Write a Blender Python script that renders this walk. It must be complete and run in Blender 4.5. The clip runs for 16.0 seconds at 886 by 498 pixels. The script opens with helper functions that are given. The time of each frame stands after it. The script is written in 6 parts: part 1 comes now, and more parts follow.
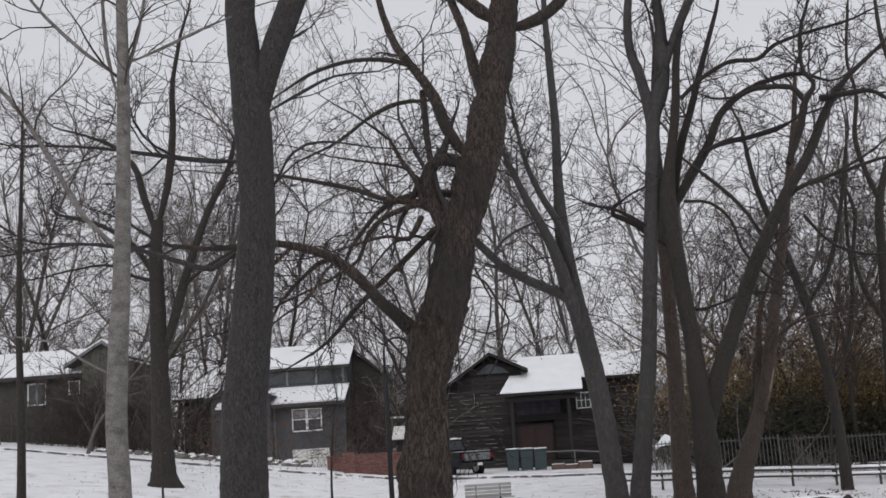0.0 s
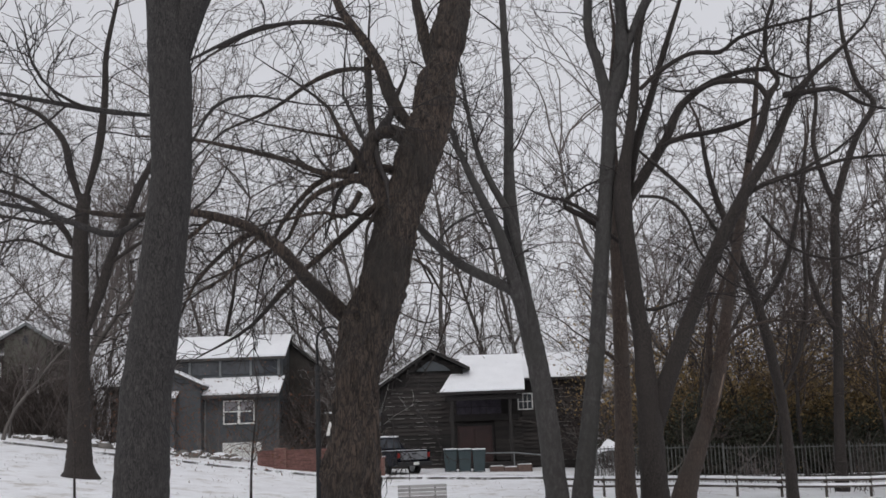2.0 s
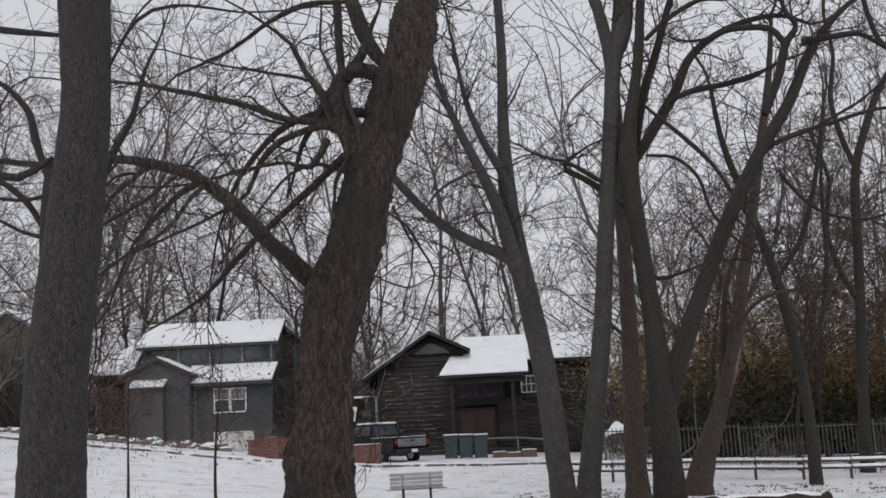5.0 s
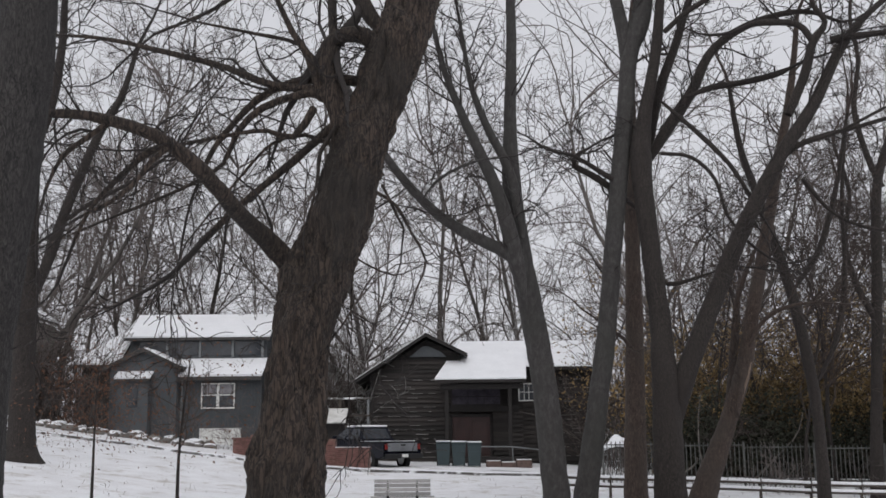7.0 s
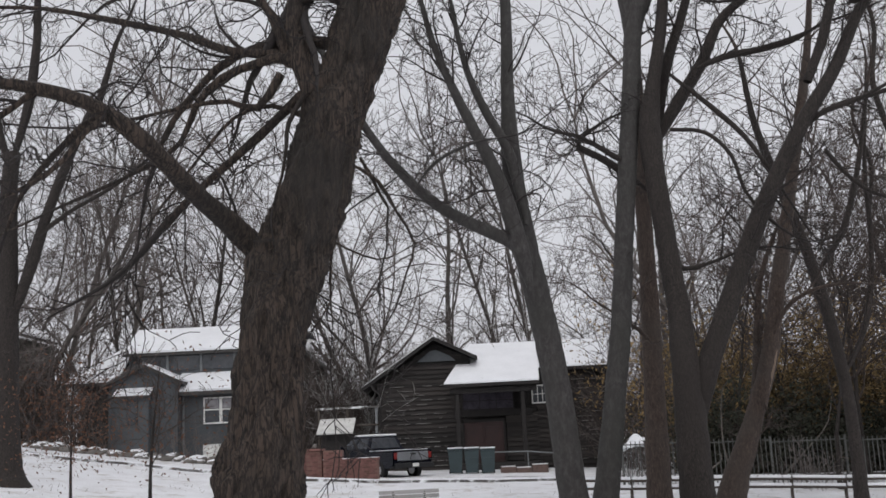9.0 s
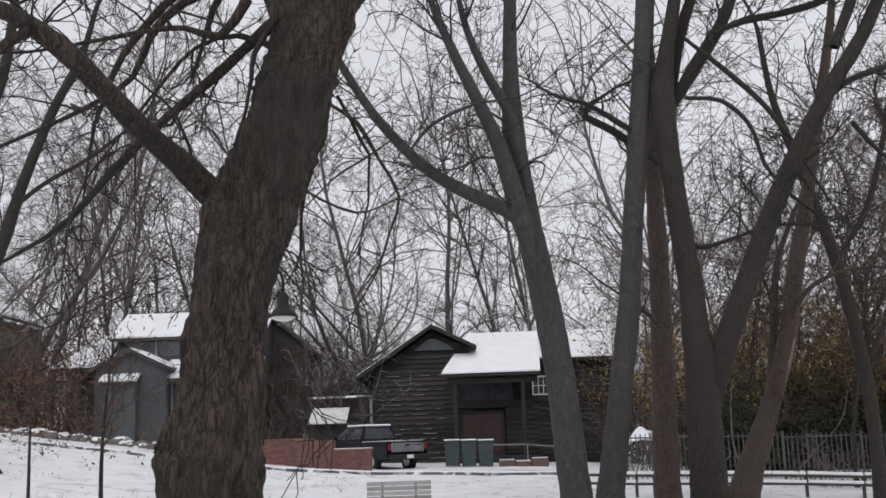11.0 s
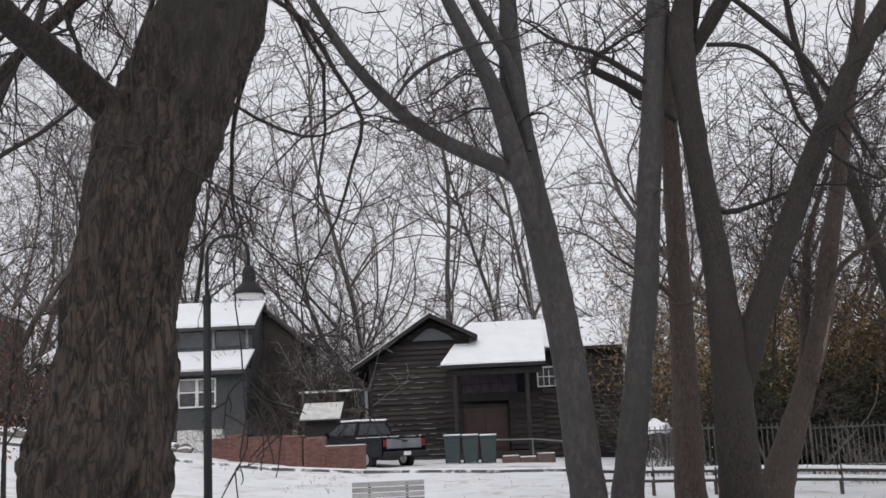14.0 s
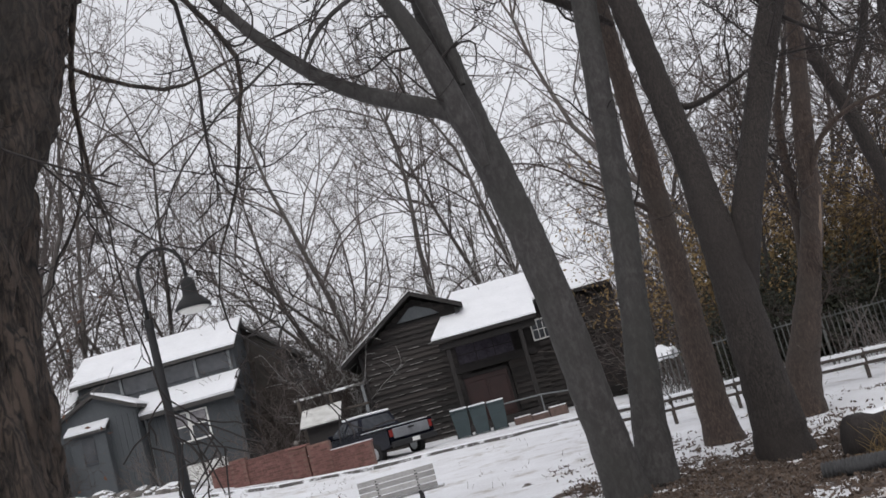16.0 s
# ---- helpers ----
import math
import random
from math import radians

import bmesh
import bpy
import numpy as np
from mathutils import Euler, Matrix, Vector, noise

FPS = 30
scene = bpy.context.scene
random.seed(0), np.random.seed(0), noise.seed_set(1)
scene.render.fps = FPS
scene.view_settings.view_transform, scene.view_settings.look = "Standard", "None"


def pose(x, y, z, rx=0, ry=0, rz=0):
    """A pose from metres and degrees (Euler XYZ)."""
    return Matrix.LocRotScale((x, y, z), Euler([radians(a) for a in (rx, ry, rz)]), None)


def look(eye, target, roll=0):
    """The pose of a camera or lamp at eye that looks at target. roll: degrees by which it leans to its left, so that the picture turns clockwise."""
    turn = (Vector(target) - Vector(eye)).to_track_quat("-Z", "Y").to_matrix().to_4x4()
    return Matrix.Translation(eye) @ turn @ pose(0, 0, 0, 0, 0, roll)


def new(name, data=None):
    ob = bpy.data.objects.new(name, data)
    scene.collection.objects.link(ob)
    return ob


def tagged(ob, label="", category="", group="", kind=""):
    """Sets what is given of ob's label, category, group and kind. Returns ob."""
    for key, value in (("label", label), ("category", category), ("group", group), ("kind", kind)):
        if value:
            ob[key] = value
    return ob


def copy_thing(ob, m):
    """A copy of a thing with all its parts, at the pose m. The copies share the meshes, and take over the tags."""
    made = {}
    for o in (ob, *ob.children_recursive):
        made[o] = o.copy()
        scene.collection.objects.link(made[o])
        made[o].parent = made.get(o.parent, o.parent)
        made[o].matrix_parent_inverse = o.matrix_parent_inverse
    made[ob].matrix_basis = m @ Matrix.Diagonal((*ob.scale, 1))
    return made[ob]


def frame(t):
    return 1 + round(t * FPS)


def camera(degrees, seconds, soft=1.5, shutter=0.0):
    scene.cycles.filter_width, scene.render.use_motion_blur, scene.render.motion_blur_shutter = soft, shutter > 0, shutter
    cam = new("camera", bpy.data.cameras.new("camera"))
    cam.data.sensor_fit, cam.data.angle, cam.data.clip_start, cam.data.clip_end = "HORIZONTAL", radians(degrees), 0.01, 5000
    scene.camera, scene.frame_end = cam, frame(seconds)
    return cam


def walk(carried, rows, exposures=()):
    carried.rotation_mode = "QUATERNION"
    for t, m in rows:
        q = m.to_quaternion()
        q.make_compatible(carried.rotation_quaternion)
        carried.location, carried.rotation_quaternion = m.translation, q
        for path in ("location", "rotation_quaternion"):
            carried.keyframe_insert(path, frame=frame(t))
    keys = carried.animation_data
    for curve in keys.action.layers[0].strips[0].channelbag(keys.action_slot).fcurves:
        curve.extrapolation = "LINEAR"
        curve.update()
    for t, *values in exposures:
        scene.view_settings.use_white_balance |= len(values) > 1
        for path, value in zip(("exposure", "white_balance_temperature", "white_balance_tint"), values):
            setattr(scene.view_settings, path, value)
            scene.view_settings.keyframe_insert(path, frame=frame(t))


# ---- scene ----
cam = camera(45.0, 16.0, soft=1.6)
PATH = [
    (0, (1.688, -0.343, 1.772), (1.619, 1.622, 2.14), -3.9),
    (0.5, (1.684, 0.099, 1.753), (1.658, 2.066, 2.113), -2.2),
    (1, (1.713, 0.541, 1.748), (1.718, 2.508, 2.11), -1.4),
    (1.5, (1.795, 0.989, 1.804), (1.805, 2.955, 2.171), -3.4),
    (2, (1.772, 1.407, 1.766), (1.801, 3.374, 2.127), -2.1),
    (2.5, (1.821, 1.786, 1.755), (1.86, 3.754, 2.109), -1.2),
    (3, (1.962, 2.211, 1.762), (1.99, 4.179, 2.116), -3.0),
    (3.5, (1.947, 2.63, 1.726), (1.987, 4.599, 2.077), -2.4),
    (4, (1.994, 3.042, 1.711), (2.028, 5.011, 2.057), -2.3),
    (4.2, (2.024, 3.216, 1.702), (2.044, 5.187, 2.039), -3.1),
    (6.5, (2.29, 5.181, 1.643), (2.298, 7.151, 1.991), -2.0),
    (7, (2.316, 5.579, 1.645), (2.328, 7.548, 1.996), -0.6),
    (7.5, (2.456, 6.1, 1.636), (2.464, 8.069, 1.99), -2.3),
    (8, (2.477, 6.525, 1.593), (2.482, 8.494, 1.946), -2.8),
    (8.5, (2.469, 6.914, 1.604), (2.479, 8.881, 1.967), -1.8),
    (9, (2.566, 7.403, 1.592), (2.56, 9.369, 1.958), -2.8),
    (11.3, (2.706, 9.457, 1.447), (2.691, 11.425, 1.804), -1.6),
    (11.5, (2.685, 9.643, 1.477), (2.671, 11.611, 1.835), -1.0),
    (12, (2.762, 10.141, 1.456), (2.743, 12.109, 1.81), -2.1),
    (12.5, (2.79, 10.558, 1.437), (2.773, 12.527, 1.786), -1.9),
    (13, (2.763, 11.024, 1.459), (2.745, 12.993, 1.81), -0.9),
    (13.5, (2.862, 11.496, 1.425), (2.843, 13.465, 1.777), -2.3),
    (14, (2.903, 11.931, 1.413), (2.884, 13.899, 1.764), -2.6),
    (14.5, (2.914, 12.419, 1.439), (2.899, 14.388, 1.791), -1.4),
    (15, (3.05, 12.919, 1.411), (3.031, 14.888, 1.764), -2.4),
    (15.5, (3.099, 13.361, 1.396), (3.077, 15.332, 1.738), -3.1),
    (15.8, (3.121, 13.557, 1.375), (3.114, 15.53, 1.703), -6.6),
    (16, (3.138, 13.68, 1.363), (3.159, 15.657, 1.667), -15.5),
]
walk(cam, [(t, look(eye, target, roll)) for t, eye, target, roll in PATH],
     exposures=[(0, -0.07), (4, -0.1), (7, -0.07), (9, -0.03), (12.5, 0.17), (16, 0.18)])

# ---- sky and sun: a low overcast deck over snow ----
world = bpy.data.worlds.new("overcast")
scene.world = world
world.use_nodes = True
wn, wl = world.node_tree.nodes, world.node_tree.links
wn.clear()
sky = wn.new("ShaderNodeTexSky")
sky.sky_type, sky.sun_disc = "NISHITA", False
sky.sun_elevation, sky.sun_rotation = radians(35), radians(200)
sky.dust_density, sky.air_density = 6.0, 1.0
grey = wn.new("ShaderNodeHueSaturation")
grey.inputs["Saturation"].default_value = 0.14
deck = wn.new("ShaderNodeMix")
deck.data_type = "RGBA"
deck.inputs["Factor"].default_value = 0.72
deck.inputs["B"].default_value = (7.4, 7.45, 8.0, 1)
back = wn.new("ShaderNodeBackground")
back.inputs["Strength"].default_value = 0.109
wout = wn.new("ShaderNodeOutputWorld")
wl.new(sky.outputs["Color"], grey.inputs["Color"])
wl.new(grey.outputs["Color"], deck.inputs["A"])
wl.new(deck.outputs["Result"], back.inputs["Color"])
wl.new(back.outputs["Background"], wout.inputs["Surface"])
sun = new("sun", bpy.data.lights.new("sun", "SUN"))
sun.data.energy, sun.data.angle, sun.data.color = 0.5, radians(25), (1.0, 0.97, 0.93)
sun.matrix_world = look((10, -30, 40), (0, 0, 0))


# ---- materials ----
def material(name, colour, second=None, scale=4.0, rough=0.85, bump=0.3, fine=40.0, metal=0.0, stretch=(1, 1, 1), spread=0.0, bump_scale=None, third=None, third_scale=0.6, third_cut=(0.5, 0.6)):
    """Two tones mixed by noise at a coarse and a fine scale, an optional third tone in patches, relief from the same noise."""
    m = bpy.data.materials.new(name)
    m.use_nodes = True
    n, l = m.node_tree.nodes, m.node_tree.links
    bsdf = n["Principled BSDF"]
    bsdf.inputs["Roughness"].default_value, bsdf.inputs["Metallic"].default_value = rough, metal
    geo = n.new("ShaderNodeNewGeometry")
    mp = n.new("ShaderNodeMapping")
    mp.inputs["Scale"].default_value = stretch
    l.new(geo.outputs["Position"], mp.inputs["Vector"])
    coarse = n.new("ShaderNodeTexNoise")
    coarse.inputs["Scale"].default_value, coarse.inputs["Detail"].default_value = scale, 6
    tiny = n.new("ShaderNodeTexNoise")
    tiny.inputs["Scale"].default_value, tiny.inputs["Detail"].default_value = fine, 4
    for t in (coarse, tiny):
        l.new(mp.outputs["Vector"], t.inputs["Vector"])
    mix = n.new("ShaderNodeMath")
    mix.operation = "MULTIPLY_ADD"
    mix.inputs[1].default_value = 0.45
    l.new(tiny.outputs["Fac"], mix.inputs[0])
    half = n.new("ShaderNodeMath")
    half.operation = "MULTIPLY"
    half.inputs[1].default_value = 0.55
    l.new(coarse.outputs["Fac"], half.inputs[0])
    l.new(half.outputs[0], mix.inputs[2])
    ramp = n.new("ShaderNodeValToRGB")
    ramp.color_ramp.elements[0].position, ramp.color_ramp.elements[1].position = 0.36, 0.64
    ramp.color_ramp.elements[0].color = (*(second or [c * 0.65 for c in colour]), 1)
    ramp.color_ramp.elements[1].color = (*colour, 1)
    l.new(mix.outputs[0], ramp.inputs["Fac"])
    last = ramp.outputs["Color"]
    if third:
        patch = n.new("ShaderNodeTexNoise")
        patch.inputs["Scale"].default_value, patch.inputs["Detail"].default_value, patch.inputs["Roughness"].default_value = third_scale, 8, 0.72
        l.new(geo.outputs["Position"], patch.inputs["Vector"])
        cut = n.new("ShaderNodeMapRange")
        cut.inputs["From Min"].default_value, cut.inputs["From Max"].default_value = third_cut
        l.new(patch.outputs["Fac"], cut.inputs["Value"])
        over = n.new("ShaderNodeMix")
        over.data_type = "RGBA"
        over.inputs["B"].default_value = (*third, 1)
        l.new(cut.outputs["Result"], over.inputs["Factor"])
        l.new(last, over.inputs["A"])
        last = over.outputs["Result"]
    if spread:
        info = n.new("ShaderNodeObjectInfo")
        span = n.new("ShaderNodeMapRange")
        span.inputs["To Min"].default_value, span.inputs["To Max"].default_value = 1 - spread, 1 + spread
        l.new(info.outputs["Random"], span.inputs["Value"])
        tone = n.new("ShaderNodeHueSaturation")
        l.new(span.outputs["Result"], tone.inputs["Value"])
        l.new(last, tone.inputs["Color"])
        last = tone.outputs["Color"]
    l.new(last, bsdf.inputs["Base Color"])
    if bump:
        b = n.new("ShaderNodeBump")
        b.inputs["Strength"].default_value, b.inputs["Distance"].default_value = bump, bump_scale or 0.02
        l.new(mix.outputs[0], b.inputs["Height"])
        l.new(b.outputs["Normal"], bsdf.inputs["Normal"])
    return m


def bark(name, plate, crack, scale, long=0.22, relief=0.03, moss=None, width=0.12, crackle=0.2, blotch=0.55):
    """Furrowed bark: raised plates of two tones with dark cracks between them, drawn out along the trunk."""
    m = bpy.data.materials.new(name)
    m.use_nodes = True
    n, l = m.node_tree.nodes, m.node_tree.links
    bsdf = n["Principled BSDF"]
    bsdf.inputs["Roughness"].default_value = 0.92
    geo = n.new("ShaderNodeNewGeometry")
    mp = n.new("ShaderNodeMapping")
    mp.inputs["Scale"].default_value = (1, 1, long)
    l.new(geo.outputs["Position"], mp.inputs["Vector"])
    warp = n.new("ShaderNodeTexNoise")
    warp.inputs["Scale"].default_value, warp.inputs["Detail"].default_value = scale * 0.7, 4
    l.new(mp.outputs["Vector"], warp.inputs["Vector"])
    bent = n.new("ShaderNodeMix")
    bent.data_type, bent.blend_type = "RGBA", "LINEAR_LIGHT"
    bent.inputs["Factor"].default_value = 0.09
    l.new(mp.outputs["Vector"], bent.inputs["A"])
    l.new(warp.outputs["Color"], bent.inputs["B"])
    cell = n.new("ShaderNodeTexVoronoi")
    cell.feature = "DISTANCE_TO_EDGE"
    cell.inputs["Scale"].default_value = scale
    l.new(bent.outputs["Result"], cell.inputs["Vector"])
    edge = n.new("ShaderNodeMapRange")
    edge.inputs["From Max"].default_value = width * 2
    l.new(cell.outputs["Distance"], edge.inputs["Value"])
    fine = n.new("ShaderNodeTexNoise")
    fine.inputs["Scale"].default_value, fine.inputs["Detail"].default_value, fine.inputs["Roughness"].default_value = scale * 3.5, 8, 0.7
    l.new(mp.outputs["Vector"], fine.inputs["Vector"])
    wide = n.new("ShaderNodeTexNoise")
    wide.inputs["Scale"].default_value, wide.inputs["Detail"].default_value = 0.9, 6
    l.new(geo.outputs["Position"], wide.inputs["Vector"])
    grain = n.new("ShaderNodeTexNoise")
    grain.inputs["Scale"].default_value, grain.inputs["Detail"].default_value, grain.inputs["Roughness"].default_value = scale * 1.1, 9, 0.74
    l.new(bent.outputs["Result"], grain.inputs["Vector"])
    both = n.new("ShaderNodeMath")
    both.operation = "MULTIPLY_ADD"
    both.inputs[1].default_value = crackle
    l.new(edge.outputs["Result"], both.inputs[0])
    l.new(grain.outputs["Fac"], both.inputs[2])
    height = n.new("ShaderNodeMath")
    height.operation = "MULTIPLY_ADD"
    height.inputs[1].default_value = 0.35
    l.new(fine.outputs["Fac"], height.inputs[0])
    l.new(both.outputs[0], height.inputs[2])
    ramp = n.new("ShaderNodeValToRGB")
    ramp.color_ramp.elements[0].position, ramp.color_ramp.elements[1].position = 0.62, 0.98
    ramp.color_ramp.elements[0].color, ramp.color_ramp.elements[1].color = (*crack, 1), (*plate, 1)
    l.new(height.outputs[0], ramp.inputs["Fac"])
    tint = n.new("ShaderNodeMix")
    tint.data_type = "RGBA"
    tint.inputs["B"].default_value = (*(moss or [c * 0.5 for c in plate]), 1)
    part_of = n.new("ShaderNodeMapRange")
    part_of.inputs["From Min"].default_value, part_of.inputs["From Max"].default_value, part_of.inputs["To Max"].default_value = 0.42, 0.66, blotch
    l.new(wide.outputs["Fac"], part_of.inputs["Value"])
    l.new(part_of.outputs["Result"], tint.inputs["Factor"])
    l.new(ramp.outputs["Color"], tint.inputs["A"])
    l.new(tint.outputs["Result"], bsdf.inputs["Base Color"])
    b = n.new("ShaderNodeBump")
    b.inputs["Strength"].default_value, b.inputs["Distance"].default_value = 1.0, relief
    l.new(height.outputs[0], b.inputs["Height"])
    l.new(b.outputs["Normal"], bsdf.inputs["Normal"])
    return m


bark_dark = bark("bark_dark", (0.068, 0.062, 0.06), (0.01, 0.009, 0.009), 26, 0.3, 0.02)
bark_rough = bark("bark_rough", (0.098, 0.071, 0.056), (0.006, 0.005, 0.0045), 17, 0.17, 0.06, (0.03, 0.026, 0.023), crackle=0.28, blotch=0.8)
bark_grey = bark("bark_grey", (0.085, 0.08, 0.078), (0.034, 0.031, 0.03), 9, 0.5, 0.006, (0.038, 0.038, 0.034), crackle=0.05)
bark_red = bark("bark_red", (0.115, 0.083, 0.068), (0.03, 0.021, 0.017), 20, 0.3, 0.012, (0.055, 0.046, 0.04), crackle=0.1)
bark_brown = bark("bark_brown", (0.05, 0.04, 0.036), (0.011, 0.009, 0.008), 22, 0.3, 0.015)
# distant trunks: the haze in front of them is put into this paler colour
bark_hazy = material("bark_hazy", (0.12, 0.108, 0.1), (0.06, 0.053, 0.048), 3, 0.9, 0.3, 30, stretch=(1, 1, 0.3), spread=0.25)
bark_pale = material("bark_pale", (0.2, 0.187, 0.175), (0.065, 0.058, 0.054), 8, 0.85, 0.5, 60, stretch=(1, 1, 1.6), bump_scale=0.01, third=(0.06, 0.055, 0.052), third_scale=7, third_cut=(0.6, 0.68))
wood_bare = material("wood_bare", (0.25, 0.185, 0.14), (0.12, 0.088, 0.068), 8, 0.85, 0.5, 60, stretch=(1, 1, 0.2))
twig_dark = material("twig_dark", (0.034, 0.028, 0.027), (0.018, 0.015, 0.014), 3, 0.9, 0)
twig_brown = material("twig_brown", (0.068, 0.05, 0.042), (0.032, 0.024, 0.021), 2, 0.9, 0)
# distant twigs: haze and a dusting of snow are put into the paler tone
twig_hazy = material("twig_hazy", (0.15, 0.128, 0.12), (0.065, 0.054, 0.05), 0.6, 0.9, 0, spread=0.25)
thicket = material("thicket", (0.3, 0.2, 0.085), (0.14, 0.1, 0.048), 0.7, 0.9, 0)
evergreen = material("evergreen", (0.034, 0.036, 0.02), (0.014, 0.016, 0.009), 1, 0.8, 0)
rust_leaf = material("rust_leaf", (0.17, 0.08, 0.045), (0.1, 0.048, 0.03), 6, 0.85, 0)
dead_leaf = material("dead_leaf", (0.15, 0.108, 0.082), (0.05, 0.035, 0.027), 5, 0.9, 0)
soil_brown = material("soil_brown", (0.1, 0.076, 0.062), (0.04, 0.031, 0.026), 5, 0.95, 0.6, 45, bump_scale=0.03, third=(0.6, 0.6, 0.62), third_scale=4, third_cut=(0.56, 0.64))
snow = material("snow", (0.86, 0.87, 0.9), (0.76, 0.77, 0.8), 1.5, 0.75, 0.35, 25, bump_scale=0.03)
snow_thin = material("snow_thin", (0.3, 0.29, 0.285), (0.12, 0.11, 0.105), 3, 0.85, 0, 30)
snow_roof = material("snow_roof", (0.86, 0.87, 0.9), (0.78, 0.79, 0.82), 1.2, 0.75, 0.25, 12, bump_scale=0.02, third=(0.3, 0.28, 0.27), third_scale=2.2, third_cut=(0.66, 0.72))
snow_ground = material("snow_ground", (0.84, 0.85, 0.88), (0.7, 0.7, 0.72), 1.2, 0.8, 0.5, 20, bump_scale=0.05, third=(0.34, 0.3, 0.25), third_scale=0.9, third_cut=(0.53, 0.74))
asphalt = material("asphalt", (0.085, 0.085, 0.09), (0.05, 0.05, 0.052), 6, 0.85, 0.3, 120, third=(0.7, 0.7, 0.73), third_scale=0.8, third_cut=(0.42, 0.52))
kerb_stone = material("kerb_stone", (0.12, 0.114, 0.108), (0.06, 0.057, 0.054), 4, 0.9, 0.4, 60, third=(0.75, 0.76, 0.78), third_scale=1.6, third_cut=(0.5, 0.58))
siding_dark = material("siding_dark", (0.03, 0.025, 0.023), (0.011, 0.009, 0.0085), 3, 0.8, 0.4, 50, stretch=(0.3, 1, 3), spread=0.55)
timber_dark = material("timber_dark", (0.022, 0.019, 0.018), (0.012, 0.01, 0.01), 4, 0.8, 0.3, 50)
siding_grey = material("siding_grey", (0.078, 0.086, 0.094), (0.052, 0.058, 0.064), 1.2, 0.75, 0.2, 30, stretch=(1, 1, 0.3), spread=0.1)
siding_brown = material("siding_brown", (0.062, 0.056, 0.05), (0.034, 0.03, 0.027), 1.5, 0.85, 0.3, 30, spread=0.15)
siding_pale = material("siding_pale", (0.15, 0.15, 0.125), (0.1, 0.1, 0.083), 1.5, 0.85, 0.2, 30, spread=0.1)
trim_grey = material("trim_grey", (0.2, 0.21, 0.22), (0.14, 0.15, 0.155), 3, 0.7, 0.1, 30)
trim_white = material("trim_white", (0.72, 0.72, 0.7), (0.6, 0.6, 0.58), 3, 0.6, 0.1, 40)
shingle = material("shingle", (0.07, 0.066, 0.064), (0.04, 0.038, 0.036), 5, 0.9, 0.4, 60)
door_red = material("door_red", (0.04, 0.013, 0.012), (0.024, 0.009, 0.008), 3, 0.55, 0.15, 40)
brick_red = material("brick_red", (0.2, 0.1, 0.087), (0.12, 0.06, 0.052), 8, 0.9, 0.4, 90, spread=0.25)
brick_worn = material("brick_worn", (0.15, 0.1, 0.085), (0.07, 0.05, 0.045), 7, 0.95, 0.5, 60)
mortar = material("mortar", (0.22, 0.13, 0.11), (0.15, 0.09, 0.075), 8, 0.95, 0.4, 90)
stone_grey = material("stone_grey", (0.2, 0.185, 0.17), (0.09, 0.082, 0.076), 3, 0.9, 0.6, 40)
iron_black = material("iron_black", (0.014, 0.0145, 0.016), (0.008, 0.008, 0.009), 6, 0.7, 0.1, 60)
fence_metal = material("fence_metal", (0.115, 0.118, 0.112), (0.055, 0.057, 0.055), 3, 0.6, 0.1, 60, spread=0.15)
wood_grey = material("wood_grey", (0.42, 0.41, 0.4), (0.25, 0.245, 0.24), 5, 0.85, 0.4, 60, stretch=(0.3, 1, 1), spread=0.15)
wood_dead = material("wood_dead", (0.2, 0.18, 0.16), (0.1, 0.09, 0.08), 5, 0.9, 0.3, 60)
wood_post = material("wood_post", (0.085, 0.07, 0.06), (0.045, 0.037, 0.032), 5, 0.9, 0.4, 60)
bin_green = material("bin_green", (0.03, 0.05, 0.055), (0.022, 0.037, 0.042), 4, 0.5, 0.1, 60)
car_paint = material("car_paint", (0.005, 0.007, 0.016), (0.004, 0.005, 0.01), 2, 0.22, 0.0, 40)
car_paint.node_tree.nodes["Principled BSDF"].inputs["Specular IOR Level"].default_value = 0.3
tailgate_grey = material("tailgate_grey", (0.2, 0.21, 0.225), (0.13, 0.135, 0.145), 3, 0.4, 0.0, 40)
rubber = material("rubber", (0.02, 0.02, 0.021), (0.013, 0.013, 0.013), 6, 0.9, 0.2, 60)
chrome = material("chrome", (0.55, 0.56, 0.57), (0.45, 0.46, 0.47), 6, 0.3, 0.0, 60, metal=0.9)
lens_red = material("lens_red", (0.22, 0.025, 0.022), (0.16, 0.02, 0.018), 6, 0.25, 0.0, 60)
canvas_light = material("canvas_light", (0.7, 0.7, 0.68), (0.45, 0.44, 0.42), 2.5, 0.9, 0.2, 40)
glass_dark = material("glass_dark", (0.05, 0.055, 0.065), (0.02, 0.023, 0.028), 0.8, 0.08, 0.0, 5)
curtain = material("curtain", (0.3, 0.29, 0.3), (0.16, 0.15, 0.17), 5, 0.9, 0.1, 30)
dim_curtain = material("dim_curtain", (0.075, 0.065, 0.085), (0.025, 0.022, 0.03), 2.5, 0.9, 0.1, 12)
lamp_glass = material("lamp_glass", (0.8, 0.8, 0.76), (0.7, 0.7, 0.67), 5, 0.4, 0.0, 30)
pipe_plastic = material("pipe_plastic", (0.05, 0.05, 0.052), (0.03, 0.03, 0.031), 6, 0.6, 0.1, 60)


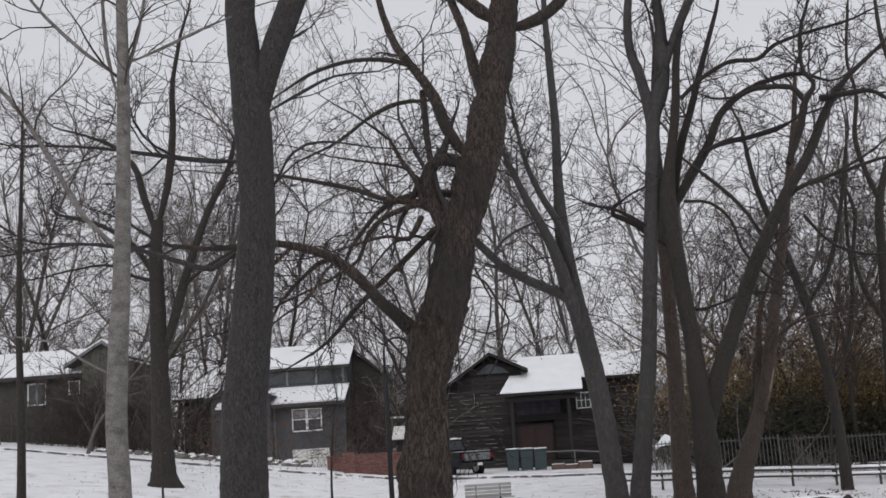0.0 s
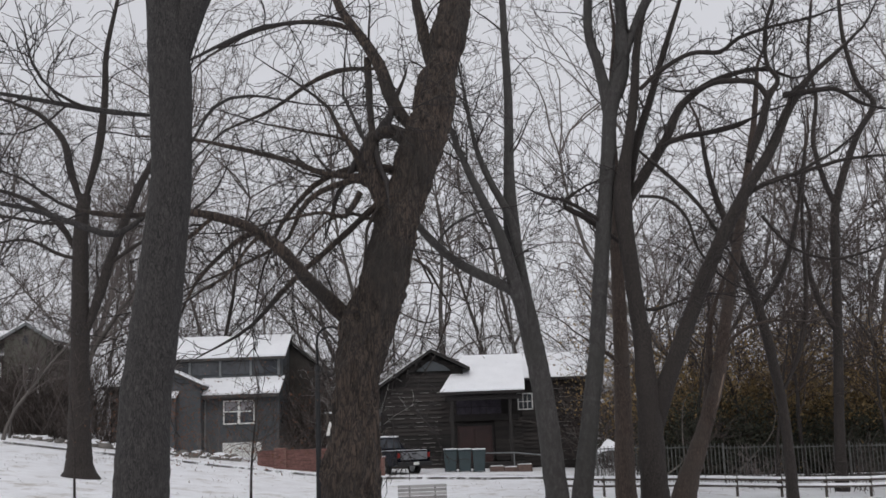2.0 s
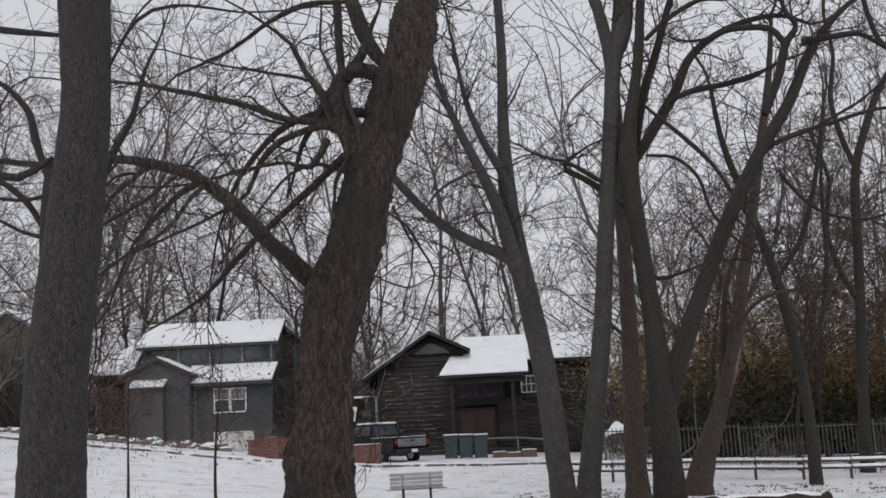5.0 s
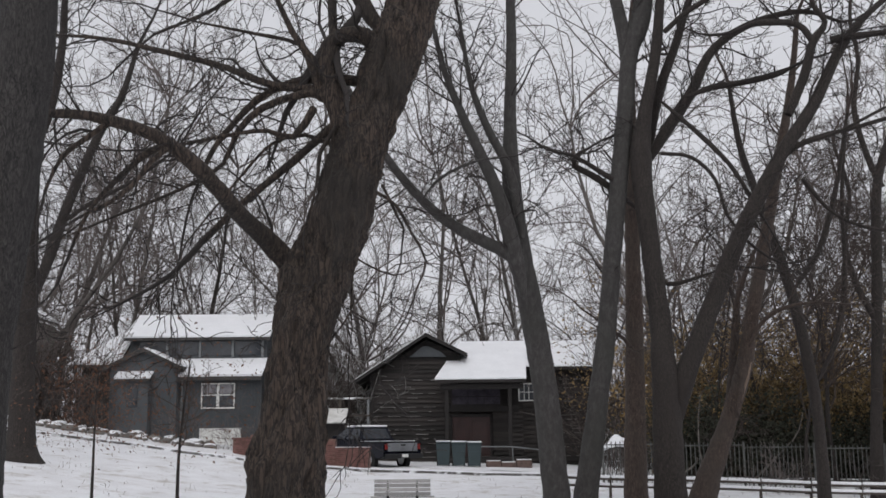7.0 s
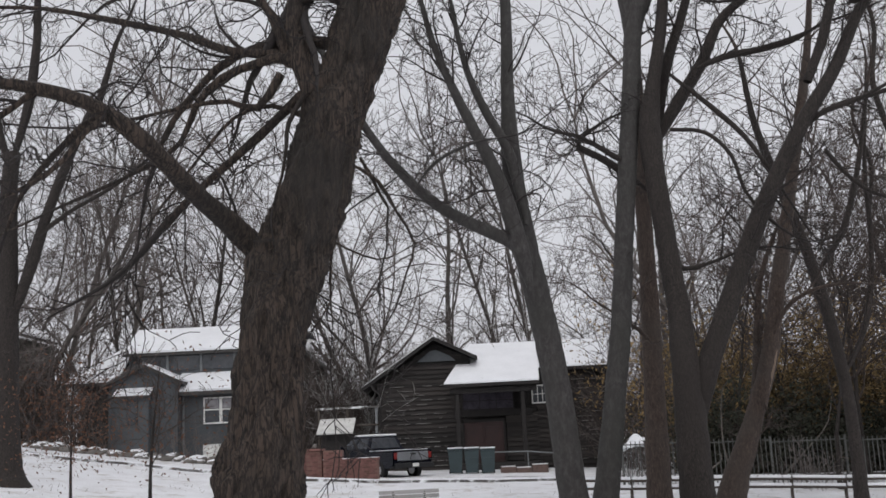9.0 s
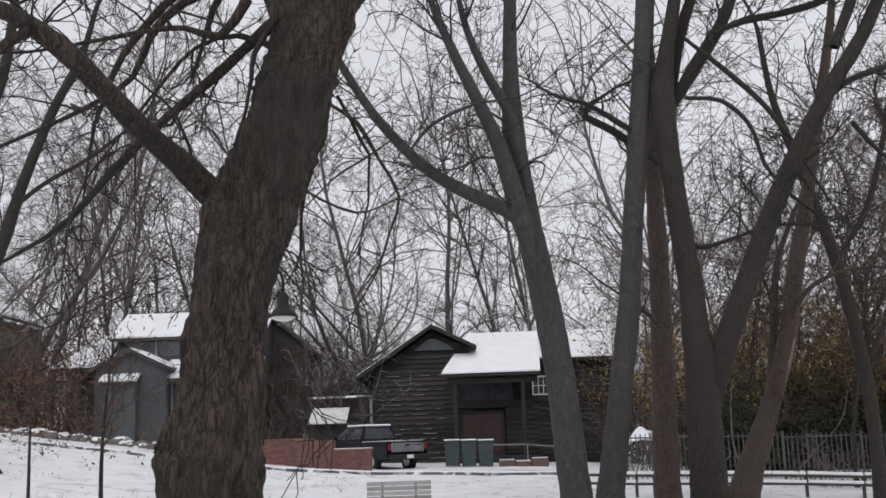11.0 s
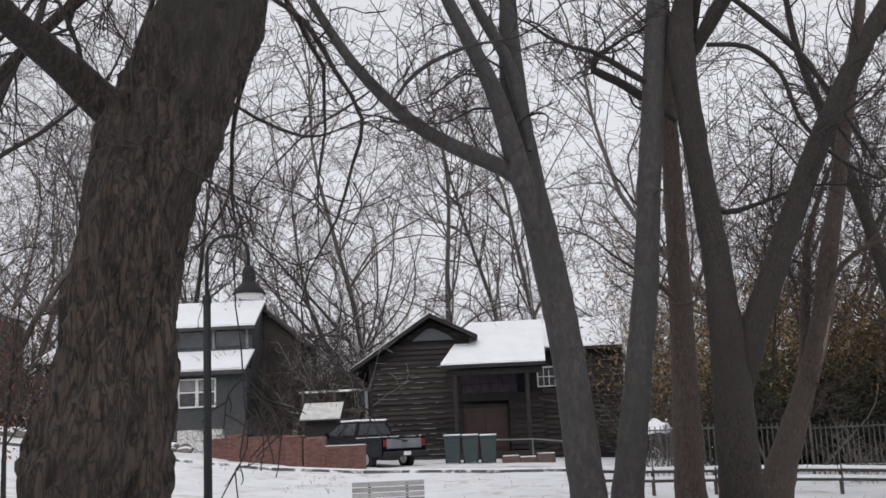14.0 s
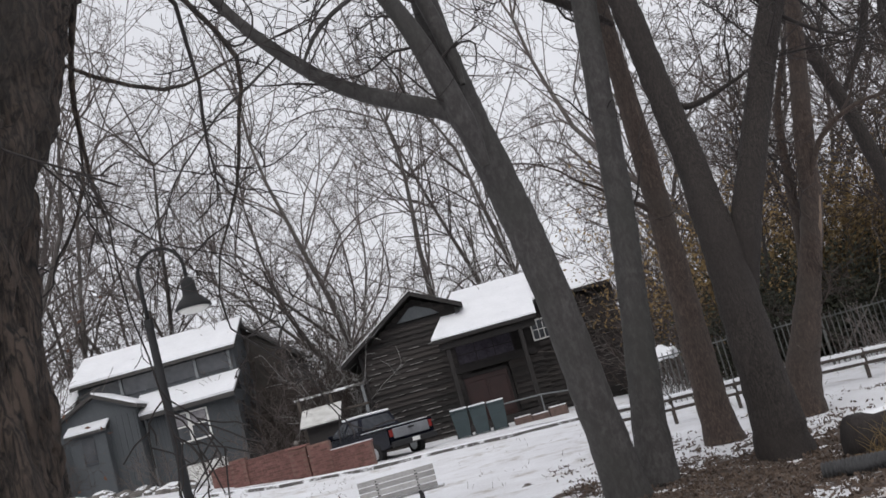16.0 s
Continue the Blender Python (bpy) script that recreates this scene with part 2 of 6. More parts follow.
# ---- mesh helpers ----
class Solid:
    """Collects vertices and faces of one mesh."""

    def __init__(self):
        self.v, self.f, self.n = [], [], 0

    def add(self, verts, faces):
        self.v.append(np.asarray(verts, float).reshape(-1, 3))
        self.f += [tuple(int(i) + self.n for i in q) for q in faces]
        self.n += len(self.v[-1])
        return self

    def box(self, x0, x1, y0, y1, z0, z1, edge=0.0):
        """A box with chamfered upright and level edges."""
        if edge <= 0:
            v = [(x, y, z) for z in (z0, z1) for x, y in ((x0, y0), (x1, y0), (x1, y1), (x0, y1))]
            return self.add(v, [(3, 2, 1, 0), (4, 5, 6, 7), (0, 1, 5, 4), (1, 2, 6, 5), (2, 3, 7, 6), (3, 0, 4, 7)])
        b = bmesh.new()
        bmesh.ops.create_cube(b, size=1)
        for w in b.verts:
            w.co = Vector((x0 + (w.co.x + 0.5) * (x1 - x0), y0 + (w.co.y + 0.5) * (y1 - y0), z0 + (w.co.z + 0.5) * (z1 - z0)))
        bmesh.ops.bevel(b, geom=b.edges[:], offset=edge, segments=1, affect="EDGES")
        b.verts.index_update()
        self.add([w.co[:] for w in b.verts], [[w.index for w in q.verts] for q in b.faces])
        b.free()
        return self

    def prism(self, outline, axis, a, b):
        """An outline of (p, q) pairs drawn across the axis, pushed from a to b along it."""
        k = len(outline)
        place = {"x": lambda p, q, s: (s, p, q), "y": lambda p, q, s: (p, s, q), "z": lambda p, q, s: (p, q, s)}[axis]
        v = [place(p, q, a) for p, q in outline] + [place(p, q, b) for p, q in outline]
        faces = [tuple(range(k)), tuple(range(2 * k - 1, k - 1, -1))]
        faces += [(i, i + k, (i + 1) % k + k, (i + 1) % k) for i in range(k)]
        return self.add(v, faces)

    def tube(self, pts, radii, sides=8, caps=True):
        v, f = tube_data(np.asarray(pts, float), np.asarray(radii, float), sides)
        f = f.tolist()
        if caps:
            k = len(v)
            f += [tuple(range(sides - 1, -1, -1)), tuple(range(k - sides, k))]
        return self.add(v, f)

    def mesh(self, name, material, smooth=False):
        me = bpy.data.meshes.new(name)
        me.from_pydata(np.concatenate(self.v).tolist(), [], self.f)
        b = bmesh.new()
        b.from_mesh(me)
        bmesh.ops.recalc_face_normals(b, faces=b.faces[:])
        b.to_mesh(me)
        b.free()
        me.materials.append(material)
        if smooth:
            me.shade_smooth()
        return me


def tube_data(p, r, k):
    t = np.gradient(p, axis=0)
    t /= np.linalg.norm(t, axis=1)[:, None] + 1e-9
    ref = np.array((0.31, 0.95, 0.05)) if abs(t[:, 2]).mean() > 0.6 else np.array((0.1, 0.2, 0.97))
    u = np.cross(t, ref)
    u /= np.linalg.norm(u, axis=1)[:, None] + 1e-9
    w = np.cross(t, u)
    a = np.arange(k) * (2 * math.pi / k)
    v = p[:, None] + r[:, None, None] * (np.cos(a)[None, :, None] * u[:, None] + np.sin(a)[None, :, None] * w[:, None])
    return v.reshape(-1, 3), quads(len(p), k)


QUADS = {}


def quads(n, k):
    if (n, k) not in QUADS:
        i, j = np.meshgrid(np.arange(n - 1), np.arange(k), indexing="ij")
        e = (j + 1) % k
        QUADS[n, k] = np.stack((i * k + j, i * k + e, (i + 1) * k + e, (i + 1) * k + j), -1).reshape(-1, 4)
    return QUADS[n, k]


class Twigs:
    """Many thin tubes or leaf blades gathered into one quad mesh."""

    def __init__(self):
        self.v, self.f, self.n = [], [], 0

    def add(self, v, f):
        self.v.append(v)
        self.f.append(f + self.n)
        self.n += len(v)

    def tube(self, p, r, k=3):
        self.add(*tube_data(p, r, k))

    def mesh(self, name, material):
        v, f = np.concatenate(self.v), np.concatenate(self.f).astype(np.int32)
        me = bpy.data.meshes.new(name)
        me.vertices.add(len(v))
        me.vertices.foreach_set("co", v.astype(np.float32).ravel())
        me.loops.add(f.size)
        me.loops.foreach_set("vertex_index", f.ravel())
        me.polygons.add(len(f))
        me.polygons.foreach_set("loop_start", np.arange(0, f.size, 4, dtype=np.int32))
        me.update(calc_edges=True)
        me.materials.append(material)
        me.shade_smooth()
        return me


def part(name, solid, material, parent, label="", smooth=False):
    ob = new(name, solid.mesh(name, material, smooth) if isinstance(solid, Solid) else solid)
    ob.parent = parent
    return tagged(ob, label)


def thing(name, label, category, at=(0, 0, 0), group="", kind=""):
    ob = new(name)
    ob.location = at
    ob.empty_display_size = 0.2
    return tagged(ob, label, category, group, kind)


def piece(name, me, parent, at, turn=0.0):
    ob = new(name, me)
    ob.parent = parent
    ob.location, ob.rotation_euler = at, (0, 0, turn)
    return ob


# ---- the ground ----
def lie(x, y):
    """Height of the ground: a lawn that falls to the right and climbs to the lane."""
    side = np.interp(x, (-60, -30, -20.7, -7, -3, 0, 4.4, 9, 16, 60), (5.2, 4.1, 3.1, 1.22, 0.72, 0.52, 0.42, 0.25, 0.02, -0.6))
    run = np.interp(y, (-60, 0, 14, 30, 46, 50, 58, 120), (-0.6, -0.55, -0.78, -0.96, 0.0, 0.0, 0.15, 0.5))
    fade = np.interp(y, (0, 30), (0.35, 1.0))
    return side * fade + run + 0.65 * (1 - fade)


def ground_height(x, y):
    return float(lie(x, y)) + 0.05 * noise.noise((x * 0.35, y * 0.35, 0)) + 0.02 * noise.noise((x * 1.7, y * 1.7, 4))


def steps(limits, near):
    inner = np.arange(limits[0], limits[1] + 0.01, near)
    out = np.array([2, 6, 14, 30, 70, 160, 400, 1000, 2500.0])
    return np.concatenate((limits[0] - out[::-1], inner, limits[1] + out))


gx, gy = steps((-32, 30), 0.5), steps((-6, 66), 0.5)
soil = Solid()
soil.add([(x, y, ground_height(x, y) if abs(x) < 500 and abs(y) < 600 else ground_height(max(-60, min(60, x)), max(-60, min(120, y)))) for y in gy for x in gx],
         [(j * len(gx) + i, j * len(gx) + i + 1, (j + 1) * len(gx) + i + 1, (j + 1) * len(gx) + i) for j in range(len(gy) - 1) for i in range(len(gx) - 1)])
ground = tagged(new("ground", soil.mesh("ground", snow_ground, True)), "thin snow over a park lawn with brown grass showing", "ground", kind="structure")


# ---- trees ----
def spline(points, step):
    """A smooth line through (x, y, z, r) points, in steps of about that many metres."""
    p = np.asarray(points, float)
    p = np.vstack((2 * p[0] - p[1], p, 2 * p[-1] - p[-2]))
    out = []
    for i in range(1, len(p) - 2):
        k = max(2, int(np.linalg.norm(p[i + 1, :3] - p[i, :3]) / step))
        for s in np.arange(k) / k:
            a, b, c, d = p[i - 1:i + 3]
            out.append(0.5 * (2 * b + (c - a) * s + (2 * a - 5 * b + 4 * c - d) * s * s + (3 * b - a - 3 * c + d) * s ** 3))
    out = np.array(out + [p[-2]])
    out[:, 3] = np.clip(out[:, 3], p[:, 3].min() * 0.8, None)
    return out


def wander(rng, start, way, length, n, crook, lift):
    """A crooked line of n steps that bends one way for a while before it turns."""
    d = np.asarray(way, float)
    d = d / (np.linalg.norm(d) + 1e-9)
    pts = [np.asarray(start, float)]
    bend = rng.normal(0, crook * 0.6, 3)
    for _ in range(n):
        bend = 0.55 * bend + rng.normal(0, crook * 0.75, 3)
        d = d + bend + np.array((0, 0, lift))
        d /= np.linalg.norm(d) + 1e-9
        pts.append(pts[-1] + d * (length / n))
    return np.array(pts)


def side_way(rng, along, spread):
    a = rng.normal(0, 1, 3)
    a -= along * a.dot(along)
    a /= np.linalg.norm(a) + 1e-9
    return along * math.cos(spread) + a * math.sin(spread)


def sprout(buf, rng, pts, rad, depth, per_metre, reach, lift, crook=0.22, thin=0.0045, begin=0.12, plain=False):
    """Side branches along a line, and twigs along those."""
    seg = np.linalg.norm(np.diff(pts, axis=0), axis=1)
    run = np.concatenate(([0], np.cumsum(seg)))
    total = run[-1]
    for _ in range(max(1, int(total * per_metre + rng.random()))):
        s = total * (begin + (1 - begin) * rng.random() ** 0.8)
        i = min(len(seg) - 1, int(np.searchsorted(run, s)) - 1 if s > 0 else 0)
        f = (s - run[i]) / (seg[i] + 1e-9)
        at = pts[i] * (1 - f) + pts[i + 1] * f
        r = rad[i] * (1 - f) + rad[i + 1] * f
        along = (pts[i + 1] - pts[i]) / (seg[i] + 1e-9)
        length = reach * (0.3 + 1.05 * rng.random() ** 1.4) * (0.75 + 0.35 * (1 - s / total))
        n = (9, 6, 4)[2 - min(depth, 2)] if not plain else (5, 4, 2)[2 - min(depth, 2)]
        way = side_way(rng, along, 0.55 + 0.5 * rng.random())
        child = wander(rng, at, way, length, n, crook, lift)
        r0 = max(thin * 1.15, min(r * 0.6, 0.0115 * length + thin))
        cr = np.linspace(r0, thin * 0.8, n + 1)
        buf.tube(child, cr, 4 if r0 > 0.02 else 3)
        if depth > 0:
            sprout(buf, rng, child, cr, depth - 1, per_metre * 1.35, reach * 0.5, lift, crook, thin, 0.15, plain)


def limb_mesh(name, points, rng, bark, rugged, sides, step):
    line = spline(points, step)
    if step < 0.1:
        wide = np.pad(line, ((6, 6), (0, 0)), "reflect", reflect_type="odd")
        line = np.stack([np.convolve(c, np.ones(13) / 13, "valid") for c in wide.T], 1)
    wob = rng.normal(0, 1, (len(line), 2)) * (rugged * 0.25 * line[:, 3])[:, None]
    if step >= 0.1:
        line[1:-1, :2] += wob[1:-1]
    v, f = tube_data(line[:, :3], line[:, 3], sides)
    if rugged:
        centre = np.repeat(line[:, :3], sides, axis=0)
        out = v - centre
        k = np.array([1 + rugged * (0.75 * noise.noise((q[0] * 2.6, q[1] * 2.6, q[2] * 1.3)) + 0.45 * noise.noise((q[0] * 9, q[1] * 9, q[2] * 3.0)) + 0.22 * noise.noise((q[0] * 22, q[1] * 22, q[2] * 8)) + (0.3 - 0.75 * abs(noise.noise((q[0] * 13, q[1] * 13, q[2] * 2.2))) if sides > 30 else 0)) for q in v])
        v = centre + out * k[:, None]
    t = Twigs()
    t.add(v, f)
    return t.mesh(name, bark), line


limbs = []


def limb(*points):
    """Keeps one trunk or limb, rows of (x, y, z, radius), for the next tree."""
    limbs.append(points)


def grown_tree(label, seed, bark, twig, rugged=0.12, density=1.6, reach=1.5, lift=0.06, thin=0.005, depth=2, trunk_bare=0.55, crook=0.24, group=""):
    """A tree from the trunk and main limbs kept by limb(); finer branches grow from them."""
    rng = np.random.default_rng(seed)
    base = limbs[0][0]
    tree = thing("tree", label, "tree", base[:3], group)
    shift = np.array((*base[:3], 0))
    buf = Twigs()
    for i, points in enumerate(limbs):
        points = np.asarray(points, float) - shift
        big = points[0, 3] > 0.1
        me, line = limb_mesh("trunk" if i == 0 else "branch", points, rng, bark, rugged if big else rugged * 0.6, 72 if rugged > 0.25 and i == 0 else 22 if big else 9, 0.06 if rugged > 0.25 and i == 0 else 0.12 if big else 0.2)
        part("trunk" if i == 0 else "branch", me, bark, tree)
        fat = line[0, 3] > 0.16
        sprout(buf, rng, line[:, :3], line[:, 3], depth, density * (0.35 if fat else 0.4 if line[0, 3] < 0.045 and i > 3 else 1.0), reach * (1.15 if fat else 1.0), lift, crook, thin=thin, begin=trunk_bare if i == 0 else 0.12)
        if line[-1, 3] < 0.2:
            tip = line[-1]
            end = wander(rng, tip[:3], line[-1, :3] - line[-2, :3] + 1e-6, reach * 1.4, 6, 0.2, lift)
            er = np.linspace(tip[3], thin, 7)
            buf.tube(end, er, 5)
            sprout(buf, rng, end, er, depth - 1, density * 1.5, reach * 0.7, lift, thin=thin)
    limbs.clear()
    part("crown", buf.mesh("crown", twig), twig, tree, "bare winter twigs")
    return tree


def wild_tree(seed, height, bark, twig, spread=0.32, fork=4, thin=0.012, density=0.88, reach=2.7, low=0.3):
    """A bare woodland tree grown from nothing, to be copied."""
    rng = np.random.default_rng(seed)
    tree = thing("tree", "bare grey-brown woodland tree in winter", "tree", group="woodland trees behind the houses")
    buf = Twigs()
    trunk = wander(rng, (0, 0, -0.3), (rng.normal(0, 0.06), rng.normal(0, 0.06), 1), height * 0.62, 10, 0.11, 0.03)
    rad = np.linspace(0.0056 * height + 0.02, 0.0018 * height, 11)
    rad[0] *= 1.4
    t = Twigs()
    t.tube(trunk, rad, 8)
    part("trunk", t.mesh("trunk", bark), bark, tree)
    stack = [(trunk[-1], trunk[-1] - trunk[-2], rad[-1], height * 0.4)] * fork
    for _ in range(int(5 + height * 0.5)):
        k = int(rng.integers(int(10 * low), 10))
        stack.append((trunk[k], trunk[k] - trunk[k - 1], rad[k] * 0.42, height * (0.2 + 0.22 * rng.random())))
    for at, along, r, length in stack:
        way = side_way(rng, along / np.linalg.norm(along), spread + 0.5 * rng.random())
        line = wander(rng, at, way, length, 8, 0.27, 0.07)
        lr = np.linspace(r, thin, 9)
        buf.tube(line, lr, 5)
        sprout(buf, rng, line, lr, 2, density, reach, 0.02, crook=0.42, thin=thin, plain=True)
    part("crown", buf.mesh("crown", twig), twig, tree, "bare winter twigs")
    return tree


def set_on_ground(ob, x, y, turn, size):
    m = pose(x, y, ground_height(x, y), 0, 0, turn)
    copy = copy_thing(ob, m)
    copy.scale = (size, size, size)
    return copy


limb((-2.01, 15.5, ground_height(-2.01, 15.5) - 0.15, 0.50375), (-2.01, 15.5, 0.69, 0.403), (-2, 15.5, 1.24, 0.355), (-1.96, 15.5, 2.55, 0.332), (-1.79, 15.5, 4.03, 0.308), (-1.66, 15.5, 5.58, 0.276), (-1.7, 15.5, 6.89, 0.29), (-1.73, 15.5, 7.58, 0.283), (-1.8, 15.5, 8.24, 0.25), (-1.82, 15.5, 9.01, 0.234), (-1.71, 15.5, 10.46, 0.21), (-1.57, 15.5, 12.26, 0.158), (-1.6, 15.5, 14.25, 0.095))
limb((-1.68, 15.5, 6.57, 0.086), (-1.6, 15.5, 7.2, 0.194), (-1.38, 15.5, 7.93, 0.204), (-0.98, 15.5, 8.93, 0.206), (-0.4, 15.5, 10.24, 0.173), (0.06, 15.5, 12.1, 0.13), (0.39, 15.5, 14.04, 0.076))
limb((-1.89, 15.5, 6.34, 0.024), (-2.54, 15.38, 6.39, 0.042), (-3.15, 15.25, 6.48, 0.034), (-4.16, 15.12, 6.65, 0.023), (-5.31, 15, 6.73, 0.015))
limb((-2.02, 15.5, 4.92, 0.027), (-2.38, 15.44, 4.69, 0.049), (-2.77, 15.38, 4.79, 0.041), (-3.43, 15.32, 5.03, 0.034), (-4.31, 15.26, 5.18, 0.022), (-5.31, 15.2, 5.09, 0.015))
limb((-1.42, 15.5, 5.89, 0.014), (-1.02, 15.2, 6.34, 0.023), (-0.51, 14.9, 6.38, 0.019), (0.26, 14.6, 6.14, 0.011))
limb((-1.47, 15.5, 7.1, 0.016), (-0.94, 15.6, 7.41, 0.028), (-0.4, 15.7, 7.68, 0.02), (0.3, 15.8, 7.74, 0.012))
grown_tree("tall dark-barked tree with a forked trunk on the snowy lawn", 11, bark_dark, twig_dark, rugged=0.07, density=3.2, reach=1.6, crook=0.2, thin=0.006)

limb((0.29, 19.3, ground_height(0.29, 19.3) - 0.15, 0.62475), (0.31, 19.42, 0.94, 0.435), (0.43, 19.55, 1.6, 0.415), (0.42, 19.61, 2.15, 0.4), (0.5, 19.68, 2.68, 0.364), (0.62, 19.8, 3.59, 0.4), (0.9, 19.92, 4.38, 0.386), (1.1, 20.05, 5.04, 0.384), (1.27, 20.18, 5.8, 0.367), (1.49, 20.3, 6.38, 0.34), (1.87, 20.5, 7.69, 0.357), (2.08, 20.92, 8.54, 0.324), (2.27, 21.33, 9.37, 0.305), (2.51, 21.75, 10.61, 0.285), (2.74, 22.17, 12.16, 0.259), (3.2, 22.58, 14.32, 0.208), (3.59, 23, 17.05, 0.14))
limb((2.49, 21.8, 10.85, 0.094), (2.09, 21.95, 11.22, 0.15), (1.5, 22.1, 11.87, 0.114), (0.8, 22.25, 13.09, 0.083), (0.25, 22.4, 14.91, 0.052))
limb((2.73, 21.8, 10.7, 0.089), (3.3, 21.8, 10.85, 0.148), (3.96, 21.8, 11.38, 0.124), (4.82, 21.8, 12.64, 0.087), (5.37, 21.8, 14.5, 0.051))
limb((0.78, 20.1, 3.55, 0.1), (0.42, 20.1, 3.9, 0.165), (0.02, 19.71, 4.33, 0.138), (-0.23, 18.95, 4.55, 0.118), (-0.38, 18.3, 4.72, 0.105), (-0.63, 18, 4.98, 0.095), (-1.06, 17.95, 5.27, 0.082), (-1.58, 17.95, 5.45, 0.073), (-2.11, 17.95, 5.55, 0.063), (-2.9, 17.95, 5.5, 0.05), (-3.7, 17.9, 5.6, 0.034))
limb((0.91, 20.2, 6.48, 0.047), (0.74, 20.27, 6.57, 0.089), (0.61, 20.34, 6.62, 0.073), (-0.06, 20.41, 6.73, 0.057), (-0.73, 20.49, 7.02, 0.049), (-1.75, 20.56, 7.32, 0.042), (-2.61, 20.63, 7.54, 0.029), (-3.64, 20.7, 7.65, 0.017))
limb((0.92, 20.2, 6.36, 0.043), (0.7, 20.26, 6.49, 0.081), (0.49, 20.32, 6.57, 0.065), (-0.17, 20.39, 6.37, 0.053), (-0.54, 20.45, 6.03, 0.045), (-0.74, 20.51, 5.58, 0.037), (-1.35, 20.58, 5.23, 0.028), (-2.33, 20.64, 4.84, 0.02), (-3.22, 20.7, 4.48, 0.012))
limb((1.34, 20.1, 5.29, 0.071), (1.13, 20.16, 5.84, 0.199), (0.96, 20.22, 6.28, 0.193), (0.84, 20.28, 6.68, 0.17), (0.75, 20.34, 7.02, 0.155), (0.82, 20.4, 7.3, 0.123))
limb((1.04, 20.2, 6.23, 0.047), (0.91, 20.25, 6.06, 0.088), (0.7, 20.3, 5.93, 0.068), (0.3, 20.35, 5.57, 0.06), (-0.34, 20.4, 5.05, 0.052), (-0.67, 20.45, 4.76, 0.048), (-0.97, 20.5, 4.48, 0.052))
limb((1.87, 20.5, 7, 0.063), (1.66, 20.46, 7.21, 0.165), (1.46, 20.42, 7.37, 0.14), (1.17, 20.38, 7.48, 0.124), (0.85, 20.34, 7.37, 0.115), (0.7, 20.3, 7.15, 0.082))
limb((1.72, 20.5, 7.37, 0.066), (1.26, 20.83, 8.09, 0.128), (0.93, 21.17, 9.12, 0.121), (0.5, 21.5, 9.91, 0.101), (0.09, 21.83, 10.72, 0.086), (-0.21, 22.17, 12, 0.065), (-0.34, 22.5, 13.59, 0.042))
limb((2.07, 21, 8.45, 0.058), (1.86, 21.5, 9.57, 0.112), (1.7, 22, 10.74, 0.104), (1.32, 22.5, 12.37, 0.072), (1.23, 23, 14.36, 0.05))
limb((0.92, 21.2, 9, 0.03), (0.17, 21.3, 9.02, 0.05), (-0.45, 21.4, 8.79, 0.044), (-1.19, 21.5, 8.33, 0.033), (-2.09, 21.6, 7.99, 0.022))
limb((0.62, 21.4, 9.75, 0.032), (0.17, 21.52, 10.05, 0.056), (-0.75, 21.65, 10.19, 0.045), (-1.67, 21.78, 10.03, 0.04), (-2.49, 21.9, 9.63, 0.023))
limb((1.49, 20.3, 6.62, 0.046), (1.14, 20.36, 6.76, 0.083), (0.41, 20.42, 6.8, 0.062), (-0.27, 20.48, 6.52, 0.052), (-0.86, 20.54, 5.86, 0.041), (-1.07, 20.6, 5.41, 0.026))
limb((0.86, 20.3, 6.6, 0.026), (0.78, 20.36, 6.79, 0.049), (0.72, 20.42, 6.9, 0.041), (0.34, 20.48, 7.36, 0.033), (-0.34, 20.54, 7.56, 0.025), (-1.19, 20.6, 7.77, 0.017))
limb((1.15, 20.2, 5.73, 0.025), (0.87, 20.26, 5.77, 0.048), (0.46, 20.32, 5.94, 0.032), (-0.03, 20.38, 5.83, 0.024), (-0.52, 20.44, 5.31, 0.02), (-1.23, 20.5, 4.43, 0.012))
limb((1.25, 20, 4.56, 0.015), (1.39, 20.12, 4.7, 0.026), (1.23, 20.24, 4.25, 0.02), (1.14, 20.36, 3.93, 0.017), (1.11, 20.48, 3.42, 0.013), (1.12, 20.6, 3.2, 0.007))
limb((1.17, 20, 4.14, 0.009), (1.36, 20.23, 4.04, 0.015), (1.71, 20.45, 3.93, 0.013), (1.95, 20.67, 4.03, 0.009), (2.21, 20.9, 4.21, 0.007))
limb((1.44, 20.2, 5.1, 0.018), (1.75, 20.47, 4.93, 0.027), (1.95, 20.73, 4.6, 0.021), (2.16, 21, 4.22, 0.019), (2.03, 21.27, 3.88, 0.014), (1.85, 21.53, 3.45, 0.012), (1.55, 21.8, 3.03, 0.008))
limb((1.2, 20.1, 3.63, 0.005), (1.11, 20.27, 3.37, 0.011), (0.89, 20.43, 3.1, 0.009), (0.72, 20.6, 3.01, 0.004))
limb((0.72, 21.4, 9.27, 0.082), (0.75, 21.07, 8.5, 0.07), (0.8, 20.73, 7.76, 0.068), (0.88, 20.4, 7.24, 0.067))
limb((0.59, 20.2, 6.3, 0.06), (0.33, 20.08, 5.84, 0.052), (-0.01, 19.96, 5.9, 0.033), (-0.36, 19.84, 5.84, 0.029), (-0.84, 19.72, 5.71, 0.025), (-1.24, 19.6, 5.59, 0.018))
limb((0.66, 20.3, 6.57, 0.061), (0.49, 20.2, 7.1, 0.053), (0.29, 20.1, 7.39, 0.046), (0.08, 20, 7.84, 0.034))
